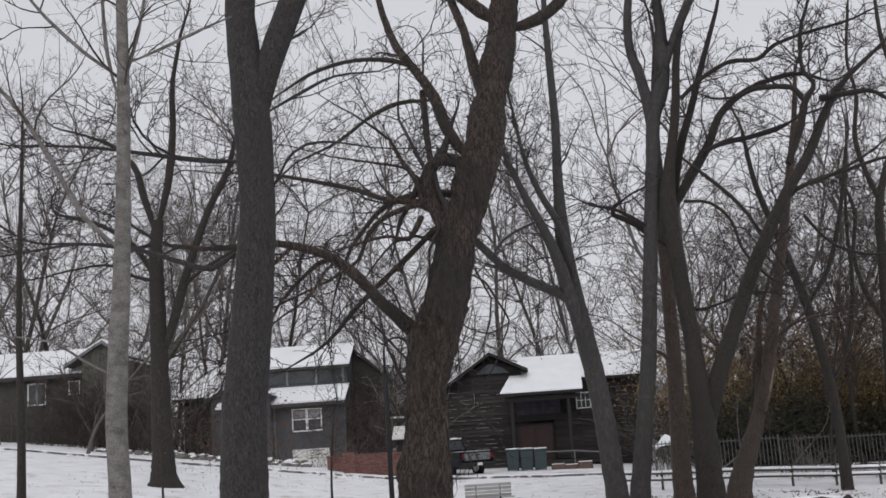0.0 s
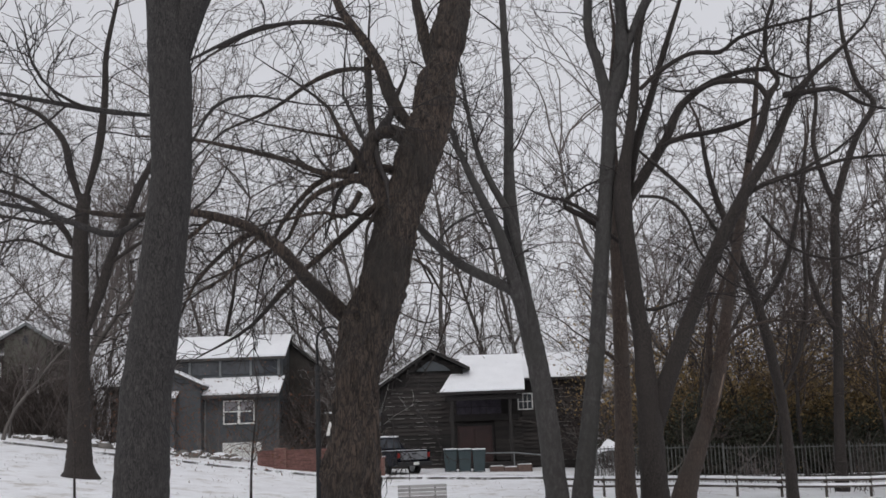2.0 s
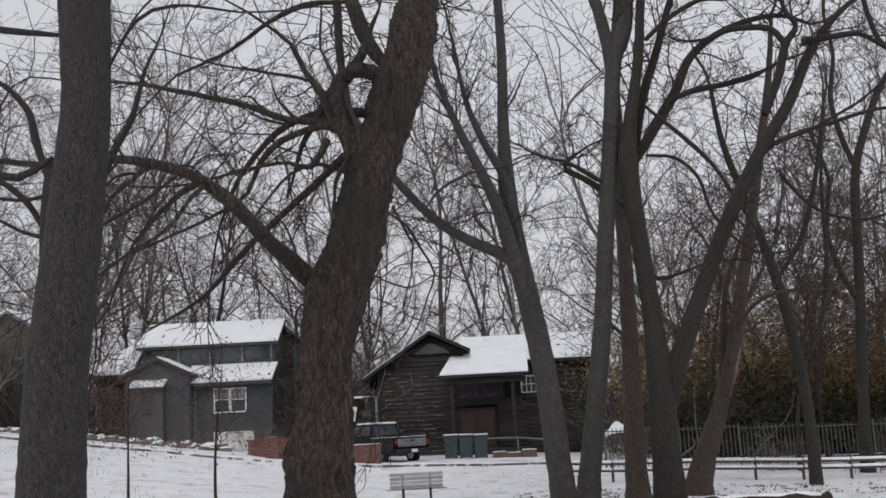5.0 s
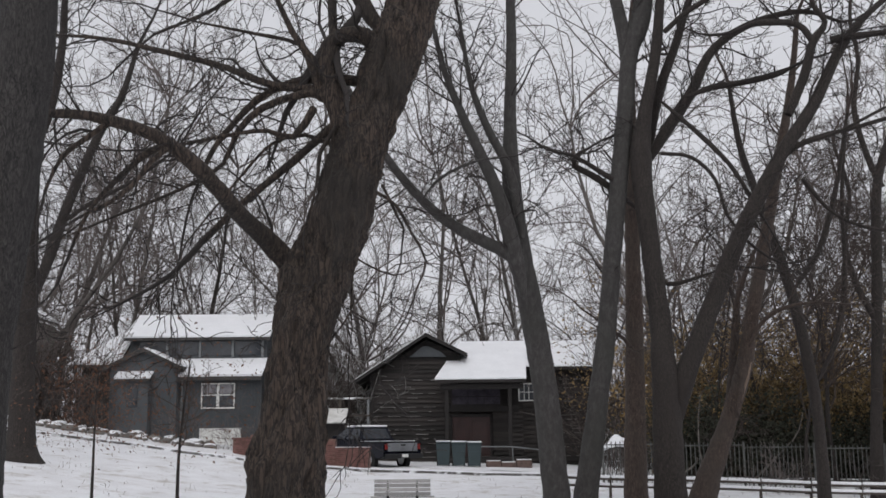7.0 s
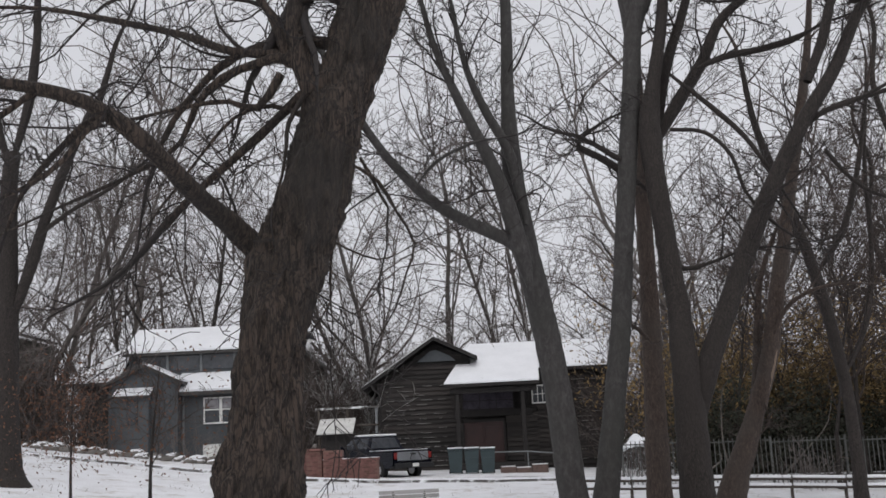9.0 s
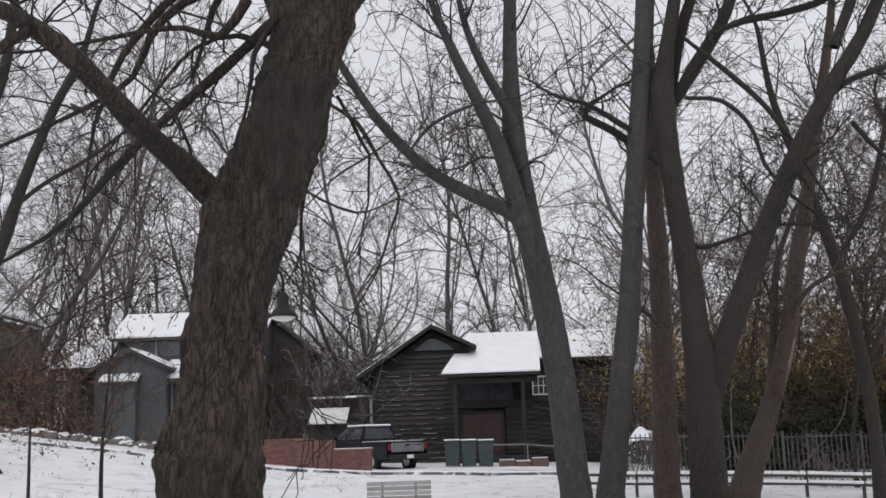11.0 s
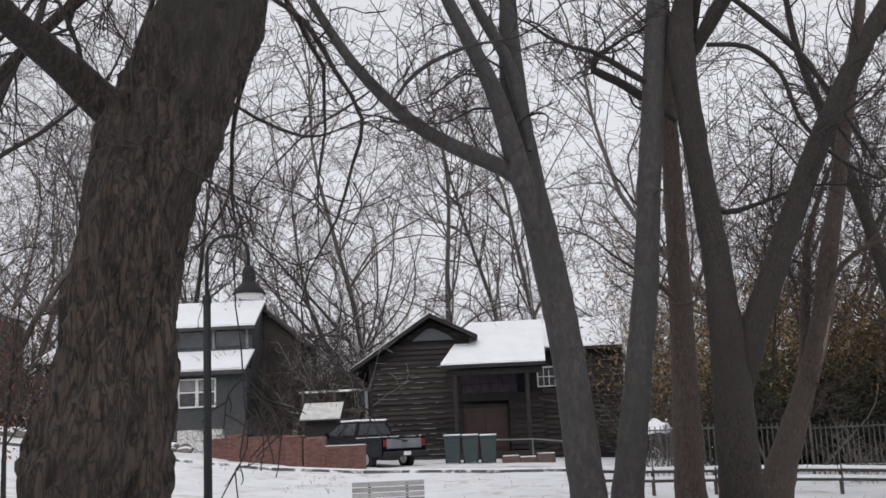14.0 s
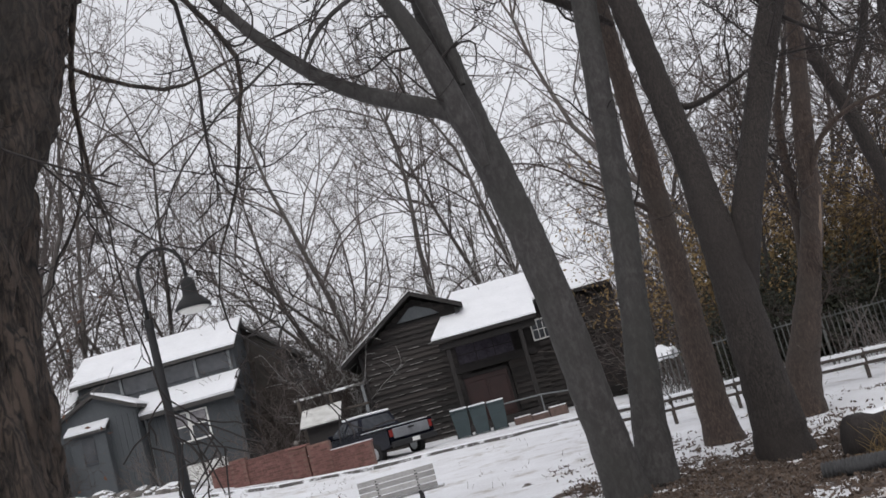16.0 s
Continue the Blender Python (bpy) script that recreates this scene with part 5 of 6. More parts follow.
# ---- the truck ----
def pickup_truck():
    t = thing("pickup_truck", "dark blue pickup truck, grey tailgate, snow on the roof", "pickup truck", (0.85, 50.6, ground_height(0.5, 51) - 0.06))
    t.rotation_euler = (0, 0, radians(38))
    t.scale = (0.96, 0.96, 0.93)
    # built with the tail at y = 0 and the nose at y = 5.7
    side = [(0.05, 0.55), (0.05, 1.18), (1.95, 1.2), (2.05, 1.32), (3.9, 1.3), (4.6, 1.18), (5.55, 1.08), (5.7, 0.85), (5.68, 0.5), (5.25, 0.42), (0.3, 0.45)]
    body = bmesh.new()
    rows = []
    for x, k in ((-0.95, 0.97), (-0.99, 1.0), (-0.9, 1.0), (0.9, 1.0), (0.99, 1.0), (0.95, 0.97)):
        rows.append([body.verts.new((x, y, 0.8 + (z - 0.8) * k)) for y, z in side])
    for p, q in zip(rows, rows[1:]):
        for i in range(len(side)):
            body.faces.new((p[i], p[(i + 1) % len(side)], q[(i + 1) % len(side)], q[i]))
    body.faces.new(rows[0][::-1])
    body.faces.new(rows[-1])
    body.verts.index_update()
    s = Solid().add([v.co[:] for v in body.verts], [[v.index for v in f.verts] for f in body.faces])
    body.free()
    shell = part("body", s, car_paint, t)
    cab = Solid()
    foot = [(-0.9, 1.98, 1.27), (0.9, 1.98, 1.27), (0.9, 4.35, 1.25), (-0.9, 4.35, 1.25)]
    roof = [(-0.68, 2.15, 1.84), (0.68, 2.15, 1.84), (0.68, 3.35, 1.86), (-0.68, 3.35, 1.86)]
    cab.add(foot + roof, [(0, 1, 5, 4), (1, 2, 6, 5), (2, 3, 7, 6), (3, 0, 4, 7), (4, 5, 6, 7), (3, 2, 1, 0)])
    cabin = part("cab", cab, car_paint, t)

    def pane(corners, lift):
        c = np.array(corners, float)
        n = np.cross(c[1] - c[0], c[3] - c[0])
        n *= lift / np.linalg.norm(n)
        m = c.mean(0)
        q = m + (c - m) * np.array((0.84, 0.84, 0.78))
        part("window", Solid().add([*(q + n), *(q + n * 0.2)], [(0, 1, 2, 3), (7, 6, 5, 4), (0, 4, 5, 1), (1, 5, 6, 2), (2, 6, 7, 3), (3, 7, 4, 0)]), glass_dark, cabin, "dark tinted glass")
    f, r = np.array(foot), np.array(roof)
    pane((f[0], f[1], r[1], r[0]), 0.012)
    pane((f[2], f[3], r[3], r[2]), 0.012)
    for i, j in ((3, 0), (1, 2)):
        mid_f, mid_r = f[i] * 0.52 + f[j] * 0.48, r[i] * 0.52 + r[j] * 0.48
        pane((f[i], mid_f, mid_r, r[i]), 0.012)
        pane((mid_f, f[j], r[j], mid_r), 0.012)
    part("snow_cap", Solid().box(-0.69, 0.69, 2.12, 3.38, 1.862, 1.945, 0.03), snow, cabin, "thin snow")
    gate = part("tailgate", Solid().box(-0.78, 0.78, 0.0, 0.049, 0.76, 1.13, 0.015), tailgate_grey, t, "pale grey dusty tailgate")
    part("handle", Solid().box(-0.13, 0.13, -0.02, -0.001, 1.0, 1.07, 0.005), rubber, gate)
    for x in (-0.87, 0.87):
        part("tail_light", Solid().box(x - 0.07, x + 0.07, -0.005, 0.048, 0.84, 1.1, 0.01), lens_red, t, "red tail light")
    bumper = part("bumper", Solid().box(-0.96, 0.96, -0.16, 0.045, 0.45, 0.66, 0.03), iron_black, t, "dark rear bumper")
    part("licence_plate", Solid().box(-0.16, 0.16, -0.175, -0.162, 0.5, 0.64, 0.003), trim_white, bumper, "white plate")
    part("snow_cap", Solid().box(-0.93, 0.93, 0.2, 1.9, 1.202, 1.23, 0.01), snow, shell, "snow on the bed cover")
    part("bonnet_snow", Solid().prism([(4.05, 1.305), (4.6, 1.19), (5.5, 1.09), (5.5, 1.12), (4.6, 1.23), (4.05, 1.34)], "x", -0.8, 0.8), snow, shell, "thin snow on the bonnet")
    for x in (-0.86, 0.86):
        for y in (1.15, 4.75):
            wheel = part("wheel", Solid().tube([(x - 0.13, y, 0.38), (x - 0.1, y, 0.38), (x + 0.1, y, 0.38), (x + 0.13, y, 0.38)], [0.34, 0.4, 0.4, 0.34], 20), rubber, t)
            part("rim", Solid().tube([(x - 0.14, y, 0.38), (x + 0.14, y, 0.38)], [0.22, 0.22], 14), chrome, wheel)
        part("mirror", Solid().box(x * 1.17 - 0.1, x * 1.17 + 0.1, 3.85, 3.95, 1.28, 1.48, 0.02), car_paint, t)
        part("headlight", Solid().box(x * 0.92 - 0.12, x * 0.92 + 0.12, 5.5, 5.68, 0.88, 1.0, 0.01), chrome, t)
    return t


# ---- small things by the drive ----
def wheelie_bin(x, y):
    z = ground_height(x, y) - 0.02
    b = thing("wheelie_bin", "dark green wheeled bin with snow on its lid", "bin", (x, y, z), "bins in front of the house")
    b.scale = (0.97, 0.95, 1.0)
    s = Solid()
    v = [(sx * w, sy * d, h) for h, w, d in ((0.06, 0.24, 0.26), (0.45, 0.28, 0.3), (0.92, 0.31, 0.34), (0.98, 0.33, 0.36)) for sx, sy in ((-1, -1), (1, -1), (1, 1), (-1, 1))]
    fs = [(k * 4 + i, k * 4 + (i + 1) % 4, k * 4 + 4 + (i + 1) % 4, k * 4 + 4 + i) for k in range(3) for i in range(4)]
    s.add(v, fs + [(3, 2, 1, 0), (12, 13, 14, 15)])
    part("body", s, bin_green, b)
    lid = part("lid", Solid().box(-0.34, 0.34, -0.38, 0.38, 0.985, 1.05, 0.025), bin_green, b)
    part("snow_cap", Solid().box(-0.33, 0.33, -0.36, 0.36, 1.052, 1.11, 0.025), snow, lid, "cushion of snow")
    part("handle", Solid().tube([(-0.25, 0.4, 0.95), (0.25, 0.4, 0.95)], [0.02, 0.02], 6), bin_green, b)
    for sx in (-0.26, 0.26):
        part("wheel", Solid().tube([(sx - 0.03, 0.27, 0.1), (sx + 0.03, 0.27, 0.1)], [0.11, 0.11], 12), rubber, b)
    part("ridge", Solid().box(-0.27, 0.27, -0.325, -0.3, 0.62, 0.68, 0.006), bin_green, b)


def park_bench():
    x0, x1, y, z = 0.65, 2.1, 33.85, ground_height(1.4, 33.85)
    b = thing("park_bench", "weathered grey slatted bench dusted with snow on the lawn", "bench", ((x0 + x1) / 2, y, z))
    half = (x1 - x0) / 2
    for i in range(4):
        part("back_slat", Solid().box(-half, half, -0.02, 0.02, 0.45 + i * 0.108, 0.54 + i * 0.108, 0.008), wood_grey, b)
    part("snow_cap", Solid().box(-half, half, -0.025, 0.025, 0.866, 0.885, 0.006), snow, b)
    for i in range(4):
        part("seat_slat", Solid().box(-half - 0.1, half + 0.1, 0.06 + i * 0.11, 0.15 + i * 0.11, 0.4, 0.435, 0.006), wood_grey, b)
    part("snow_cover", Solid().box(-half - 0.1, half + 0.1, 0.06, 0.48, 0.437, 0.46, 0.008), snow, b, "snow on the seat")
    for x in (-half * 0.52, half * 0.52):
        part("leg", Solid().box(x - 0.03, x + 0.03, 0.02, 0.08, -0.1, 0.86, 0.006), iron_black, b, "black iron leg")
        part("leg", Solid().box(x - 0.03, x + 0.03, 0.4, 0.46, -0.1, 0.4, 0.006), iron_black, b, "black iron leg")
        for i in range(4):
            part("bolt", Solid().tube([(x, -0.028, 0.495 + i * 0.108), (x, -0.018, 0.495 + i * 0.108)], [0.014, 0.014], 8), iron_black, b)


def street_lamp():
    x, y = -1.2, 29.4
    z = ground_height(x, y)
    l = thing("street_lamp", "black gooseneck street lamp with a bell-shaped shade", "street lamp", (x, y, z))
    top = 4.58 - z
    part("base", Solid().tube([(0, 0, -0.1), (0, 0, 0.35), (0, 0, 0.42), (0, 0, 0.5)], [0.12, 0.12, 0.1, 0.07], 16), iron_black, l, "", True)
    part("pole", Solid().tube([(0, 0, 0.45), (0, 0, 3.78 - z), (0, 0, 3.88 - z)], [0.072, 0.062, 0.05], 16), iron_black, l, "", True)
    part("collar", Solid().tube([(0, 0, 3.8 - z), (0, 0, 3.93 - z)], [0.078, 0.07], 16), iron_black, l)
    bend = [(0, 0, 3.88 - z), (0, 0, top)]
    for i in range(1, 17):
        a = math.pi * i / 16
        bend.append((0.35 - 0.35 * math.cos(a), 0, top + 0.35 * math.sin(a)))
    bend.append((0.7, 0, top - 0.2))
    part("arm", Solid().tube(bend, [0.034] * 2 + [0.028] * 17, 10), iron_black, l, "curved arm", True)
    s = 3.93 - z
    profile = [(0.47, 0.04), (0.45, 0.075), (0.42, 0.095), (0.36, 0.108), (0.24, 0.112), (0.2, 0.118), (0.17, 0.135), (0.12, 0.19), (0.06, 0.24), (0.03, 0.262), (0.0, 0.268)]
    shade = part("shade", Solid().tube([(0.7, 0, s + h) for h, _ in profile], [w for _, w in profile], 24), iron_black, l, "bell-shaped shade", True)
    part("rim", Solid().tube([(0.7, 0, s - 0.012), (0.7, 0, s + 0.012)], [0.272, 0.272], 24), iron_black, shade)
    part("lens", Solid().tube([(0.7, 0, s - 0.085), (0.7, 0, s - 0.07), (0.7, 0, s - 0.04), (0.7, 0, s - 0.013)], [0.07, 0.15, 0.21, 0.235], 20), lamp_glass, shade, "pale glass lens", True)


def picket_fence():
    f = thing("metal_fence", "grey metal picket fence in front of a thicket", "fence", (8.0, 43.2, 0))
    bar = Solid().box(-0.013, 0.013, -0.013, 0.013, 0, 1.42).mesh("picket", fence_metal)
    rail = Solid().box(-1.22, 1.22, -0.02, 0.02, -0.02, 0.02).mesh("rail", fence_metal)
    post = Solid().box(-0.035, 0.035, -0.035, 0.035, -0.2, 1.56, 0.006).mesh("post", fence_metal)
    for i in range(6):
        x0 = i * 2.44
        z = ground_height(8.0 + x0 + 1.2, 43.2)
        piece("post", post, f, (x0, 0, z))
        for h in (0.2, 1.36):
            piece("rail", rail, f, (x0 + 1.22, 0, z + h))
        for k in range(1, 16):
            piece("picket", bar, f, (x0 + k * 0.1525, 0.04, z + 0.05))


def rail_fence():
    f = thing("rail_fence", "low dark rail fence with snow lying on both rails", "fence", (6.0, 38.4, 0))
    line = lambda x: 38.6 - 0.03 * (x - 6)
    for i in range(11):
        x0, x1 = 6.0 + i * 1.5, 6.0 + i * 1.5 + 1.5
        g0, g1 = ground_height(x0, line(x0)), ground_height(x1, line(x1))
        for h in (0.36, 0.58):
            r = part("rail", Solid().tube([(x0 - 6, line(x0) - 38.4, g0 + h), (x1 - 6, line(x1) - 38.4, g1 + h)], [0.05, 0.045], 7), wood_post, f)
            part("snow_cap", Solid().tube([(x0 - 5.97, line(x0) - 38.4, g0 + h + 0.06), (x1 - 6.03, line(x1) - 38.4, g1 + h + 0.055)], [0.052, 0.052], 7), snow, r)
        part("post", Solid().box(x0 - 6.04, x0 - 5.96, line(x0) - 38.36, line(x0) - 38.28, g0 - 0.2, g0 + 0.6, 0.012), wood_post, f)


def lean_to():
    s = thing("shed", "small dark lean-to with a snow-covered roof", "shed", (-2.7, 55.2, ground_height(-2.7, 55)))
    o = np.array((-2.7, 55.2, s.location[2]))

    def put(name, q, mat, label=""):
        q.v = [a - o for a in q.v]
        return part(name, q, mat, s, label)
    put("wall", Solid().box(-3.3, -2.05, 55.1, 56.2, 0.6, 2.6), timber_dark)
    put("roof", Solid().prism([(54.8, 2.42), (56.3, 3.08), (56.3, 3.02), (54.8, 2.36)], "x", -3.5, -1.9), timber_dark)
    put("snow_cover", Solid().prism([(54.8, 2.424), (56.3, 3.084), (56.3, 3.14), (54.78, 2.48)], "x", -3.5, -1.9), canvas_light, "patchy snow")
    g = thing("pergola", "weathered timber frame beside the house", "pergola", (-2.2, 56.6, ground_height(-2.2, 56.6)))
    o2 = np.array(g.location)
    for x in (-0.98, -3.6, -2.3):
        q = Solid().box(x - 0.06, x + 0.06, 56.54, 56.66, 0.6, 3.55, 0.01)
        q.v = [a - o2 for a in q.v]
        part("post", q, trim_grey if x == -0.98 else wood_post, g)
    for z in (3.56, 2.75):
        q = Solid().box(-3.75, -0.85, 56.5, 56.7, z, z + 0.09, 0.01)
        q.v = [a - o2 for a in q.v]
        part("beam", q, wood_post if z < 3 else kerb_stone, g)


def planter_and_rail():
    p = thing("brick_planter", "low broken brick planter with snow on it", "planter", (5.4, 53.4, ground_height(5.4, 53.4)))
    for x0, x1, h in ((-1.0, -0.35, 0.26), (-0.33, 0.3, 0.2), (0.32, 1.0, 0.3)):
        block = part("block", Solid().box(x0, x1, -0.25, 0.25, -0.1, h, 0.02), brick_worn, p)
        part("snow_cap", Solid().box(x0 + 0.02, x1 - 0.02, -0.22, 0.22, h + 0.003, h + 0.04, 0.015), snow, block)
    r = thing("handrail", "thin grey handrail on posts before the porch", "handrail", (5.5, 54.4, ground_height(5.5, 54.4)))
    part("rail", Solid().tube([(-1.4, 0, 0.85), (0.2, 0, 0.82), (1.6, 0, 0.66)], [0.03, 0.03, 0.03], 8), trim_grey, r)
    for x, h in ((-1.4, 0.85), (0.15, 0.82), (1.6, 0.66)):
        part("post", Solid().tube([(x, 0, -0.1), (x, 0, h)], [0.03, 0.03], 8), trim_grey, r)


def terrace_wall():
    w = thing("retaining_wall", "low row of dark field stones with snow on top", "wall", (-12.5, 53.5, 1.8))
    rng = random.Random(8)
    shapes = []
    for k in range(4):
        b = bmesh.new()
        bmesh.ops.create_icosphere(b, subdivisions=2, radius=1.0)
        s = Solid().add([tuple(v.co * (1 + 0.35 * noise.noise(v.co * 1.7 + Vector((k * 5, 0, 0))))) for v in b.verts], [[q.index for q in f.verts] for f in b.faces])
        b.free()
        shapes.append((s.mesh("stone", stone_grey, True), s.mesh("snow_cap", snow, True)))
    for y, n in ((53.3, 30), (54.7, 20)):
        x = -18.5
        for i in range(n):
            size = rng.uniform(0.18, 0.42)
            x += size * 1.7
            if x > -7.6:
                break
            z = ground_height(x, y) - 1.8
            shape = shapes[i % 4]
            st = piece("stone", shape[0], w, (x + 12.5, y - 53.5 + rng.uniform(-0.2, 0.2), z + 0.05), rng.uniform(0, 6))
            st.scale = (size, size * 0.7, size * 0.55)
            if rng.random() < 0.75:
                c = piece("snow_cap", shape[1], st, (0, 0, 0.42))
                c.scale = (0.86, 0.86, 0.66)


def drain_pipe():
    p = thing("drain_pipe", "short black corrugated drain pipe lying in the leaf litter", "pipe", (7.35, 26.8, ground_height(7.35, 26.8) + 0.13))
    p.rotation_euler = (0, 0, radians(-36))
    pts, r = [], []
    for i in range(85):
        pts.append((-0.42 + i * 0.01, 0.03 * math.sin(i / 30), 0.0))
        r.append((0.112, 0.112, 0.1, 0.09, 0.1)[i % 5])
    part("body", Solid().tube(pts, r, 18, False), pipe_plastic, p)
    part("inside", Solid().tube([(-0.4, 0, 0), (0.41, 0, 0)], [0.08, 0.08], 18, False), pipe_plastic, p)


def snowy_log(x, y, length, r, turn, label):
    g = thing("log", label, "log", (x, y, ground_height(x, y) + r * 0.8), "fallen logs")
    g.rotation_euler = (0, 0, radians(turn))
    n = 12
    pts = [(-length / 2 + length * i / n, 0.05 * math.sin(i), 0.03 * math.cos(2 * i)) for i in range(n + 1)]
    rr = [r * (1 + 0.12 * math.sin(i * 1.7)) for i in range(n + 1)]
    part("bark", Solid().tube(pts, rr, 14), bark_brown, g, "", True)
    part("snow_cap", Solid().tube([(a, b + r * 0.1, c + r * 0.72) for a, b, c in pts[1:-1]], [q * 0.4 for q in rr[1:-1]], 10), snow, g, "snow along the top", True)


brick_wall()
pickup_truck()
for x in (2.52, 3.2, 3.88):
    wheelie_bin(x, 53.0 + 0.05 * x)
park_bench()
street_lamp()
picket_fence()
rail_fence()
lean_to()
planter_and_rail()
terrace_wall()
drain_pipe()
snowy_log(9.5, 29.0, 2.8, 0.33, -8, "thick fallen log with snow along its top")
snowy_log(10.6, 27.6, 2.2, 0.13, -35, "fallen branch log lying in leaf litter")


# ---- brush, thicket and litter ----
def brush(label, seed, stems, spread, height, mat, thin=0.009, group="brush round the houses", arch=-0.06):
    rng = np.random.default_rng(seed)
    b = thing("shrub", label, "shrub", group=group)
    buf = Twigs()
    for _ in range(stems):
        at = (*(rng.normal(0, spread * 0.35, 2)), -0.15)
        way = (rng.normal(0, 0.35), rng.normal(0, 0.35), 1)
        n = 7
        line = wander(rng, at, way, height * (0.55 + 0.6 * rng.random()), n, 0.12, arch)
        r = np.linspace(0.018, thin, n + 1)
        buf.tube(line, r, 3)
        sprout(buf, rng, line, r, 1, 1.6, 0.9, 0.0, thin=thin, begin=0.25, plain=True)
    part("tangle", buf.mesh("tangle", mat), mat, b)
    return b


def leafy_bush(label, seed, count, size, spread, height, mat, group):
    rng = np.random.default_rng(seed)
    b = thing("shrub", label, "shrub", group=group)
    buf, tips = Twigs(), []
    for _ in range(80):
        line = wander(rng, (*(rng.normal(0, spread * 0.3, 2)), -0.2), (rng.normal(0, 0.4), rng.normal(0, 0.4), 1), height * (0.45 + 0.6 * rng.random()), 7, 0.14, -0.03)
        buf.tube(line, np.linspace(0.02, 0.006, 8), 3)
        tips.append(line)
    part("tangle", buf.mesh("tangle", twig_brown), twig_brown, b)

    def place():
        line = tips[int(rng.integers(len(tips)))]
        return line[int(rng.integers(2, 8))] + rng.normal(0, spread * 0.14, 3)
    part("leaves", leaf_cloud(rng, count, place, size, mat), mat, b)
    return b


# this brush shares the twig colour paled for haze
brown = [brush("tangled brown leafless brush", 70 + i, 26, 1.7, h, twig_hazy) for i, h in enumerate((3.6, 4.6, 2.8))]
pale = brush("arching bare brush dusted with snow", 77, 22, 1.2, 5.4, wood_grey, 0.008, arch=-0.13)
gold = [leafy_bush("tall tan and ochre thicket of cane", 80 + i, 9500, 0.064, 2.3, 7.8, thicket, "thicket behind the fence") for i in range(2)]
dark = [leafy_bush("dense dark evergreen bush", 84 + i, 6500, 0.07, 1.9, 3.7, evergreen, "thicket behind the fence") for i in range(2)]
lot = random.Random(21)
for x, y, k, s in [(-4.9, 59.2, 1, 1.15), (-3.4, 60.5, 1, 1.2), (-2.6, 58.3, 0, 1.0), (-5.6, 57.2, 2, 0.8), (-4.2, 62.5, 1, 1.4), (-2.0, 62.0, 1, 1.3), (-14.6, 58.0, 0, 0.9), (-17.5, 57.0, 1, 1.0),
                   (-19.5, 58.5, 0, 1.1), (-16.0, 55.5, 2, 1.0), (-21.0, 59.0, 1, 0.9), (-24.0, 58.6, 0, 1.0), (-28.0, 58.8, 2, 1.1), (10.8, 56.0, 1, 1.2), (11.6, 53.0, 1, 1.1), (12.0, 58.5, 1, 1.3),
                   (9.6, 48.5, 0, 0.9), (11.2, 47.5, 0, 1.0), (-9.4, 55.0, 2, 0.7), (-13.0, 55.2, 2, 0.8), (-6.8, 54.3, 2, 0.6), (13.6, 41.2, 2, 0.6), (16.4, 40.0, 2, 0.7), (19.0, 39.2, 2, 0.8),
                   (-17.0, 56.5, 1, 1.6), (-16.0, 58.0, 1, 1.5), (-1.6, 65.6, 1, 1.7), (-3.0, 67.4, 1, 1.8), (0.2, 67.2, 1, 1.7), (-5.2, 65.0, 1, 1.6)]:
    set_on_ground(brown[k], x, y, lot.uniform(0, 360), s)
for i in range(24):
    set_on_ground(brown[i % 3], -38 + i * 2.4 + lot.uniform(-0.8, 0.8), lot.uniform(66, 70), lot.uniform(0, 360), lot.uniform(1.1, 1.6))
for x, y, s in [(-1.9, 59.5, 1.1), (0.4, 68.5, 1.5), (2.8, 69.0, 1.5), (-3.6, 64.5, 1.3), (-2.4, 66.5, 1.7), (-0.8, 67.2, 1.8), (-4.6, 66.8, 1.7), (1.8, 67.0, 1.8), (4.4, 69.2, 1.8), (-6.4, 70.0, 1.9), (-1.4, 64.6, 1.4), (-10.0, 71.5, 1.8), (7.0, 70.0, 1.7)]:
    set_on_ground(pale, x, y, lot.uniform(0, 360), s)
for i in range(12):
    set_on_ground(gold[i % 2], 13.0 + i * 1.35 + lot.uniform(-0.4, 0.4), lot.uniform(49.0, 51.5), lot.uniform(0, 360), lot.uniform(0.9, 1.2))
for i in range(13):
    set_on_ground(dark[i % 2], 11.6 + i * 1.25 + lot.uniform(-0.4, 0.4), lot.uniform(46.0, 48.2), lot.uniform(0, 360), lot.uniform(0.8, 1.05))


def snow_capped_bush(x, y):
    b = set_on_ground(brown[2], x, y, 40, 0.55)
    tagged(b, "small bush under a lumpy cap of snow", "shrub", "brush round the houses")
    lump = bmesh.new()
    bmesh.ops.create_icosphere(lump, subdivisions=3, radius=1.0)
    s = Solid()
    v = []
    for w in lump.verts:
        k = 1 + 0.45 * noise.noise(w.co * 2.1) + 0.2 * noise.noise(w.co * 5)
        v.append((w.co.x * 0.95 * k, w.co.y * 0.7 * k, 2.62 + 0.5 * noise.noise((w.co.x * 1.4, w.co.y * 1.4, 3)) - 0.45 * (w.co.x ** 2 + w.co.y ** 2) + max(-0.08, w.co.z * 0.14) * k))
    s.add(v, [[q.index for q in f.verts] for f in lump.faces])
    lump.free()
    part("snow_cap", s, snow_roof, b, "lumpy cap of snow", True)


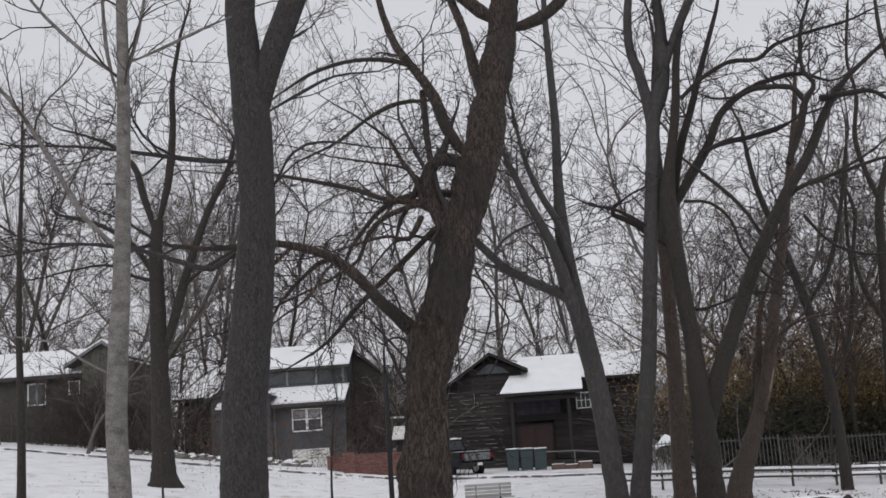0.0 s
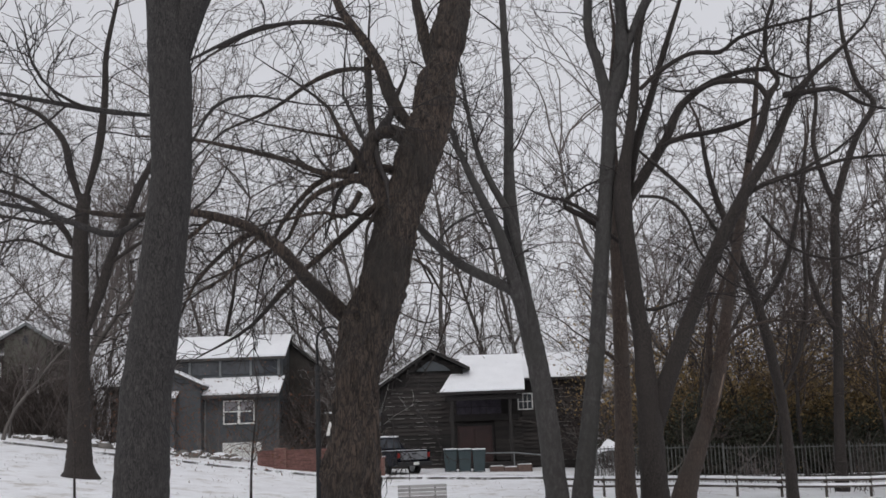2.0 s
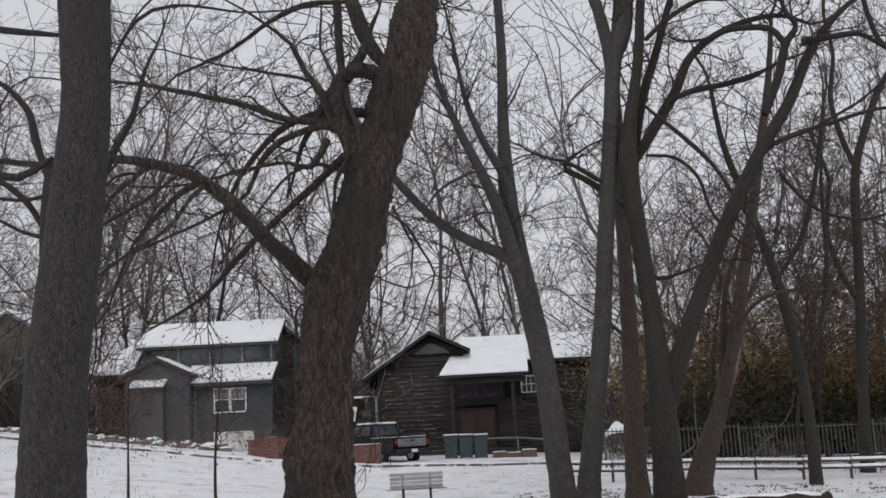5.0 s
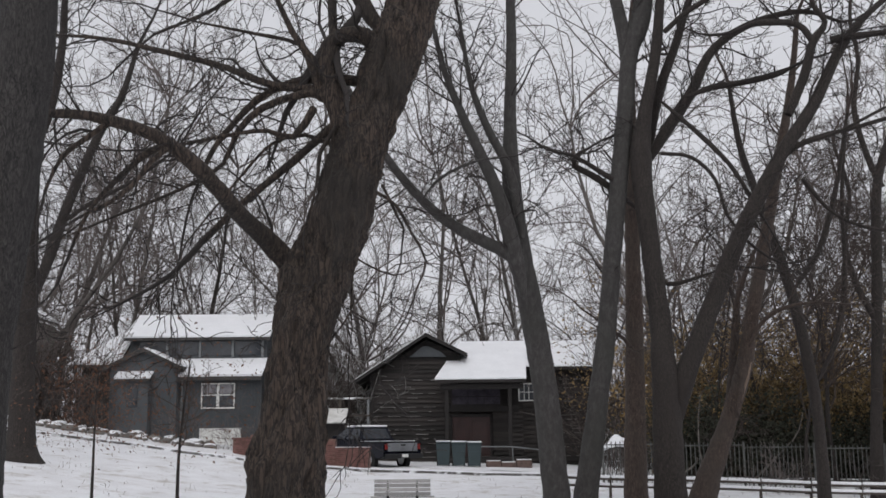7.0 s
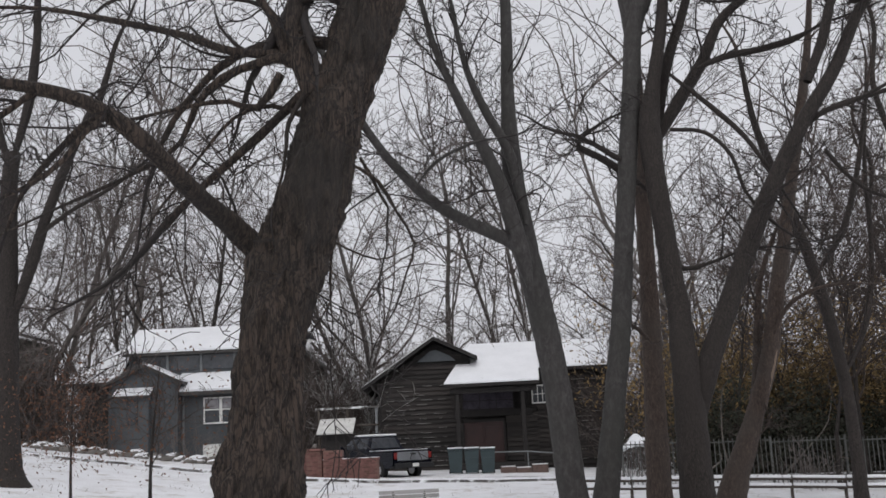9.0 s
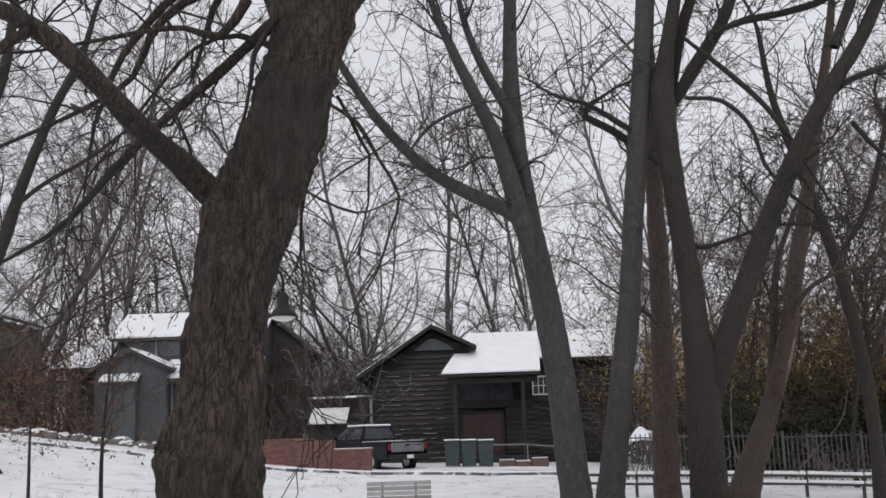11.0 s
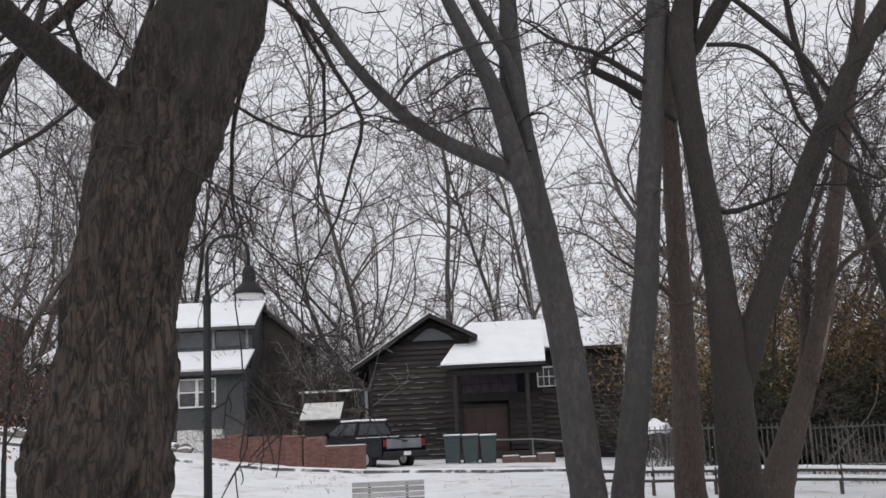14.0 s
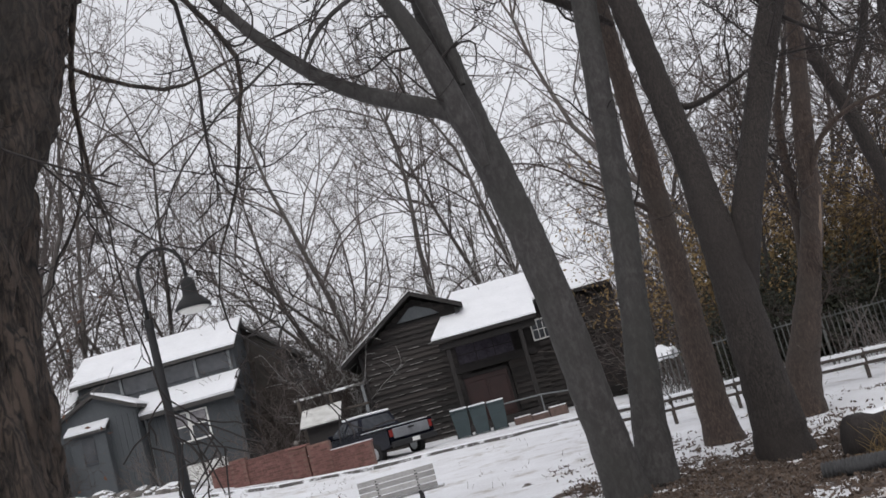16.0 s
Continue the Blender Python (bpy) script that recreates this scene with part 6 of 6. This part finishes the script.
snow_capped_bush(8.7, 44.6)
murk = [brush("dense dark brown brush", 90 + i, 30, 2.0, h, twig_brown, 0.01) for i, h in enumerate((5.0, 6.5))]
for i in range(20):
    set_on_ground(murk[i % 2], 10.2 + i * 0.95 + lot.uniform(-0.5, 0.5), lot.uniform(53, 58), lot.uniform(0, 360), lot.uniform(0.9, 1.25))
for x, y in ((-3.8, 61.0), (-2.2, 60.0), (-1.4, 63.5), (-5.0, 69.5), (-17.0, 60.5), (-19.0, 62.0), (-15.6, 67), (1.0, 68), (-21, 57.5), (-20.2, 58.6), (-18.4, 58.0), (-16.6, 57.4), (-22.6, 58.4), (-15.2, 57.2), (-19.0, 56.0), (-17.6, 56.2), (-18.2, 59.4), (-16.4, 59.6), (-19.6, 57.0), (-5.6, 60.6), (-4.6, 58.0), (-5.0, 61.8)):
    set_on_ground(murk[int(x) % 2], x, y, lot.uniform(0, 360), lot.uniform(0.7, 0.95))
for i, ob in enumerate(murk):
    ob.location = (30 + 3 * i, 58, ground_height(30 + 3 * i, 58))
for i, ob in enumerate((*brown, pale, *gold, *dark)):
    ob.location = (14 + 2.3 * i, 70.5, ground_height(14 + 2.3 * i, 70.5))


def dead_branch(x, y, z, way, length, seed):
    rng = np.random.default_rng(seed)
    b = thing("dead_branch", "pale dead branch caught in the brush", "branch", (x, y, z), "dead branches in the brush")
    line = wander(rng, (0, 0, 0), way, length, 8, 0.22, 0.02)
    t = Twigs()
    t.tube(line, np.linspace(0.045, 0.012, 9), 6)
    sprout(t, rng, line, np.linspace(0.04, 0.012, 9), 0, 1.6, 0.8, 0.0, thin=0.008)
    part("wood", t.mesh("wood", wood_dead), wood_dead, b)


dead_branch(10.4, 44.5, ground_height(10.4, 44.5) - 0.05, (0.75, 0.1, 0.7), 3.2, 51)
dead_branch(13.4, 44.4, ground_height(13.4, 44.4) - 0.05, (0.8, 0.0, 0.62), 3.6, 52)
dead_branch(12.2, 44.6, ground_height(12.2, 44.6) - 0.05, (-0.6, 0.1, 0.75), 3.4, 53)

litter_rng = np.random.default_rng(31)


def bare(x, y):
    """How far the snow has gone from the ground under the trees: above zero it is bare."""
    near = math.exp(-((x - 7.6) / 3.6) ** 2 - ((y - 28.6) / 4.2) ** 2)
    return 1.35 * near - 0.8 + 0.6 * noise.noise((x * 0.7, y * 0.7, 11)) + 0.75 * noise.noise((x * 2.3, y * 2.3, 5)) + 0.5 * noise.noise((x * 6, y * 6, 8))


dirt = Solid()
dx, dy = np.arange(3.6, 13.6, 0.1), np.arange(22.5, 35.5, 0.1)
dirt.add([(x, y, ground_height(x, y) + max(-0.06, min(0.035, 0.012 + 0.09 * bare(x, y)))) for y in dy for x in dx],
         [(j * len(dx) + i, j * len(dx) + i + 1, (j + 1) * len(dx) + i + 1, (j + 1) * len(dx) + i) for j in range(len(dy) - 1) for i in range(len(dx) - 1)])
tagged(new("bare_soil", dirt.mesh("bare_soil", soil_brown, True)), "bare brown soil showing where snow has melted under trees", "soil", kind="structure")


def litter_place():
    x, y = litter_rng.uniform(4.2, 15), litter_rng.uniform(23.5, 37)
    while bare(x, y) < litter_rng.uniform(-0.7, 0.3):
        x, y = litter_rng.uniform(4.2, 15), litter_rng.uniform(23.5, 37)
    return np.array((x, y, ground_height(x, y) + litter_rng.uniform(0.03, 0.06)))


tagged(new("leaf_litter", leaf_cloud(litter_rng, 18000, litter_place, 0.034, dead_leaf)), "brown dead leaves scattered on thin snow under the trees", "leaf litter", kind="stuff")
tuft_rng = np.random.default_rng(37)
tuft = Twigs()
for _ in range(160):
    at = np.array((tuft_rng.normal(0, 0.16), tuft_rng.normal(0, 0.14), -0.02))
    tuft.tube(wander(tuft_rng, at, (tuft_rng.normal(0, 0.35), tuft_rng.normal(0, 0.3), 1), tuft_rng.uniform(0.35, 0.75), 5, 0.15, -0.12), np.array((0.006, 0.006, 0.005, 0.004, 0.003, 0.002)), 3)
clump = thing("grass_tuft", "tall tuft of dry tan grass beside a log", "grass", (8.2, 27.4, ground_height(8.2, 27.4)))
part("blades", tuft.mesh("blades", thicket), thicket, clump)
grass_rng = np.random.default_rng(33)
blades = Twigs()
for _ in range(1500):
    x, y = grass_rng.uniform(-14, 16), grass_rng.uniform(33, 46)
    if noise.noise((x * 0.4, y * 0.6, 7)) < 0.12:
        continue
    at = np.array((x, y, ground_height(x, y) - 0.01))
    line = wander(grass_rng, at, (grass_rng.normal(0, 0.4), grass_rng.normal(0, 0.4), 1), grass_rng.uniform(0.06, 0.16), 2, 0.2, -0.1)
    blades.tube(line, np.array((0.006, 0.005, 0.002)), 3)
tagged(new("grass", blades.mesh("grass", dead_leaf)), "dry grass tips poking through the snow", "grass", kind="stuff")
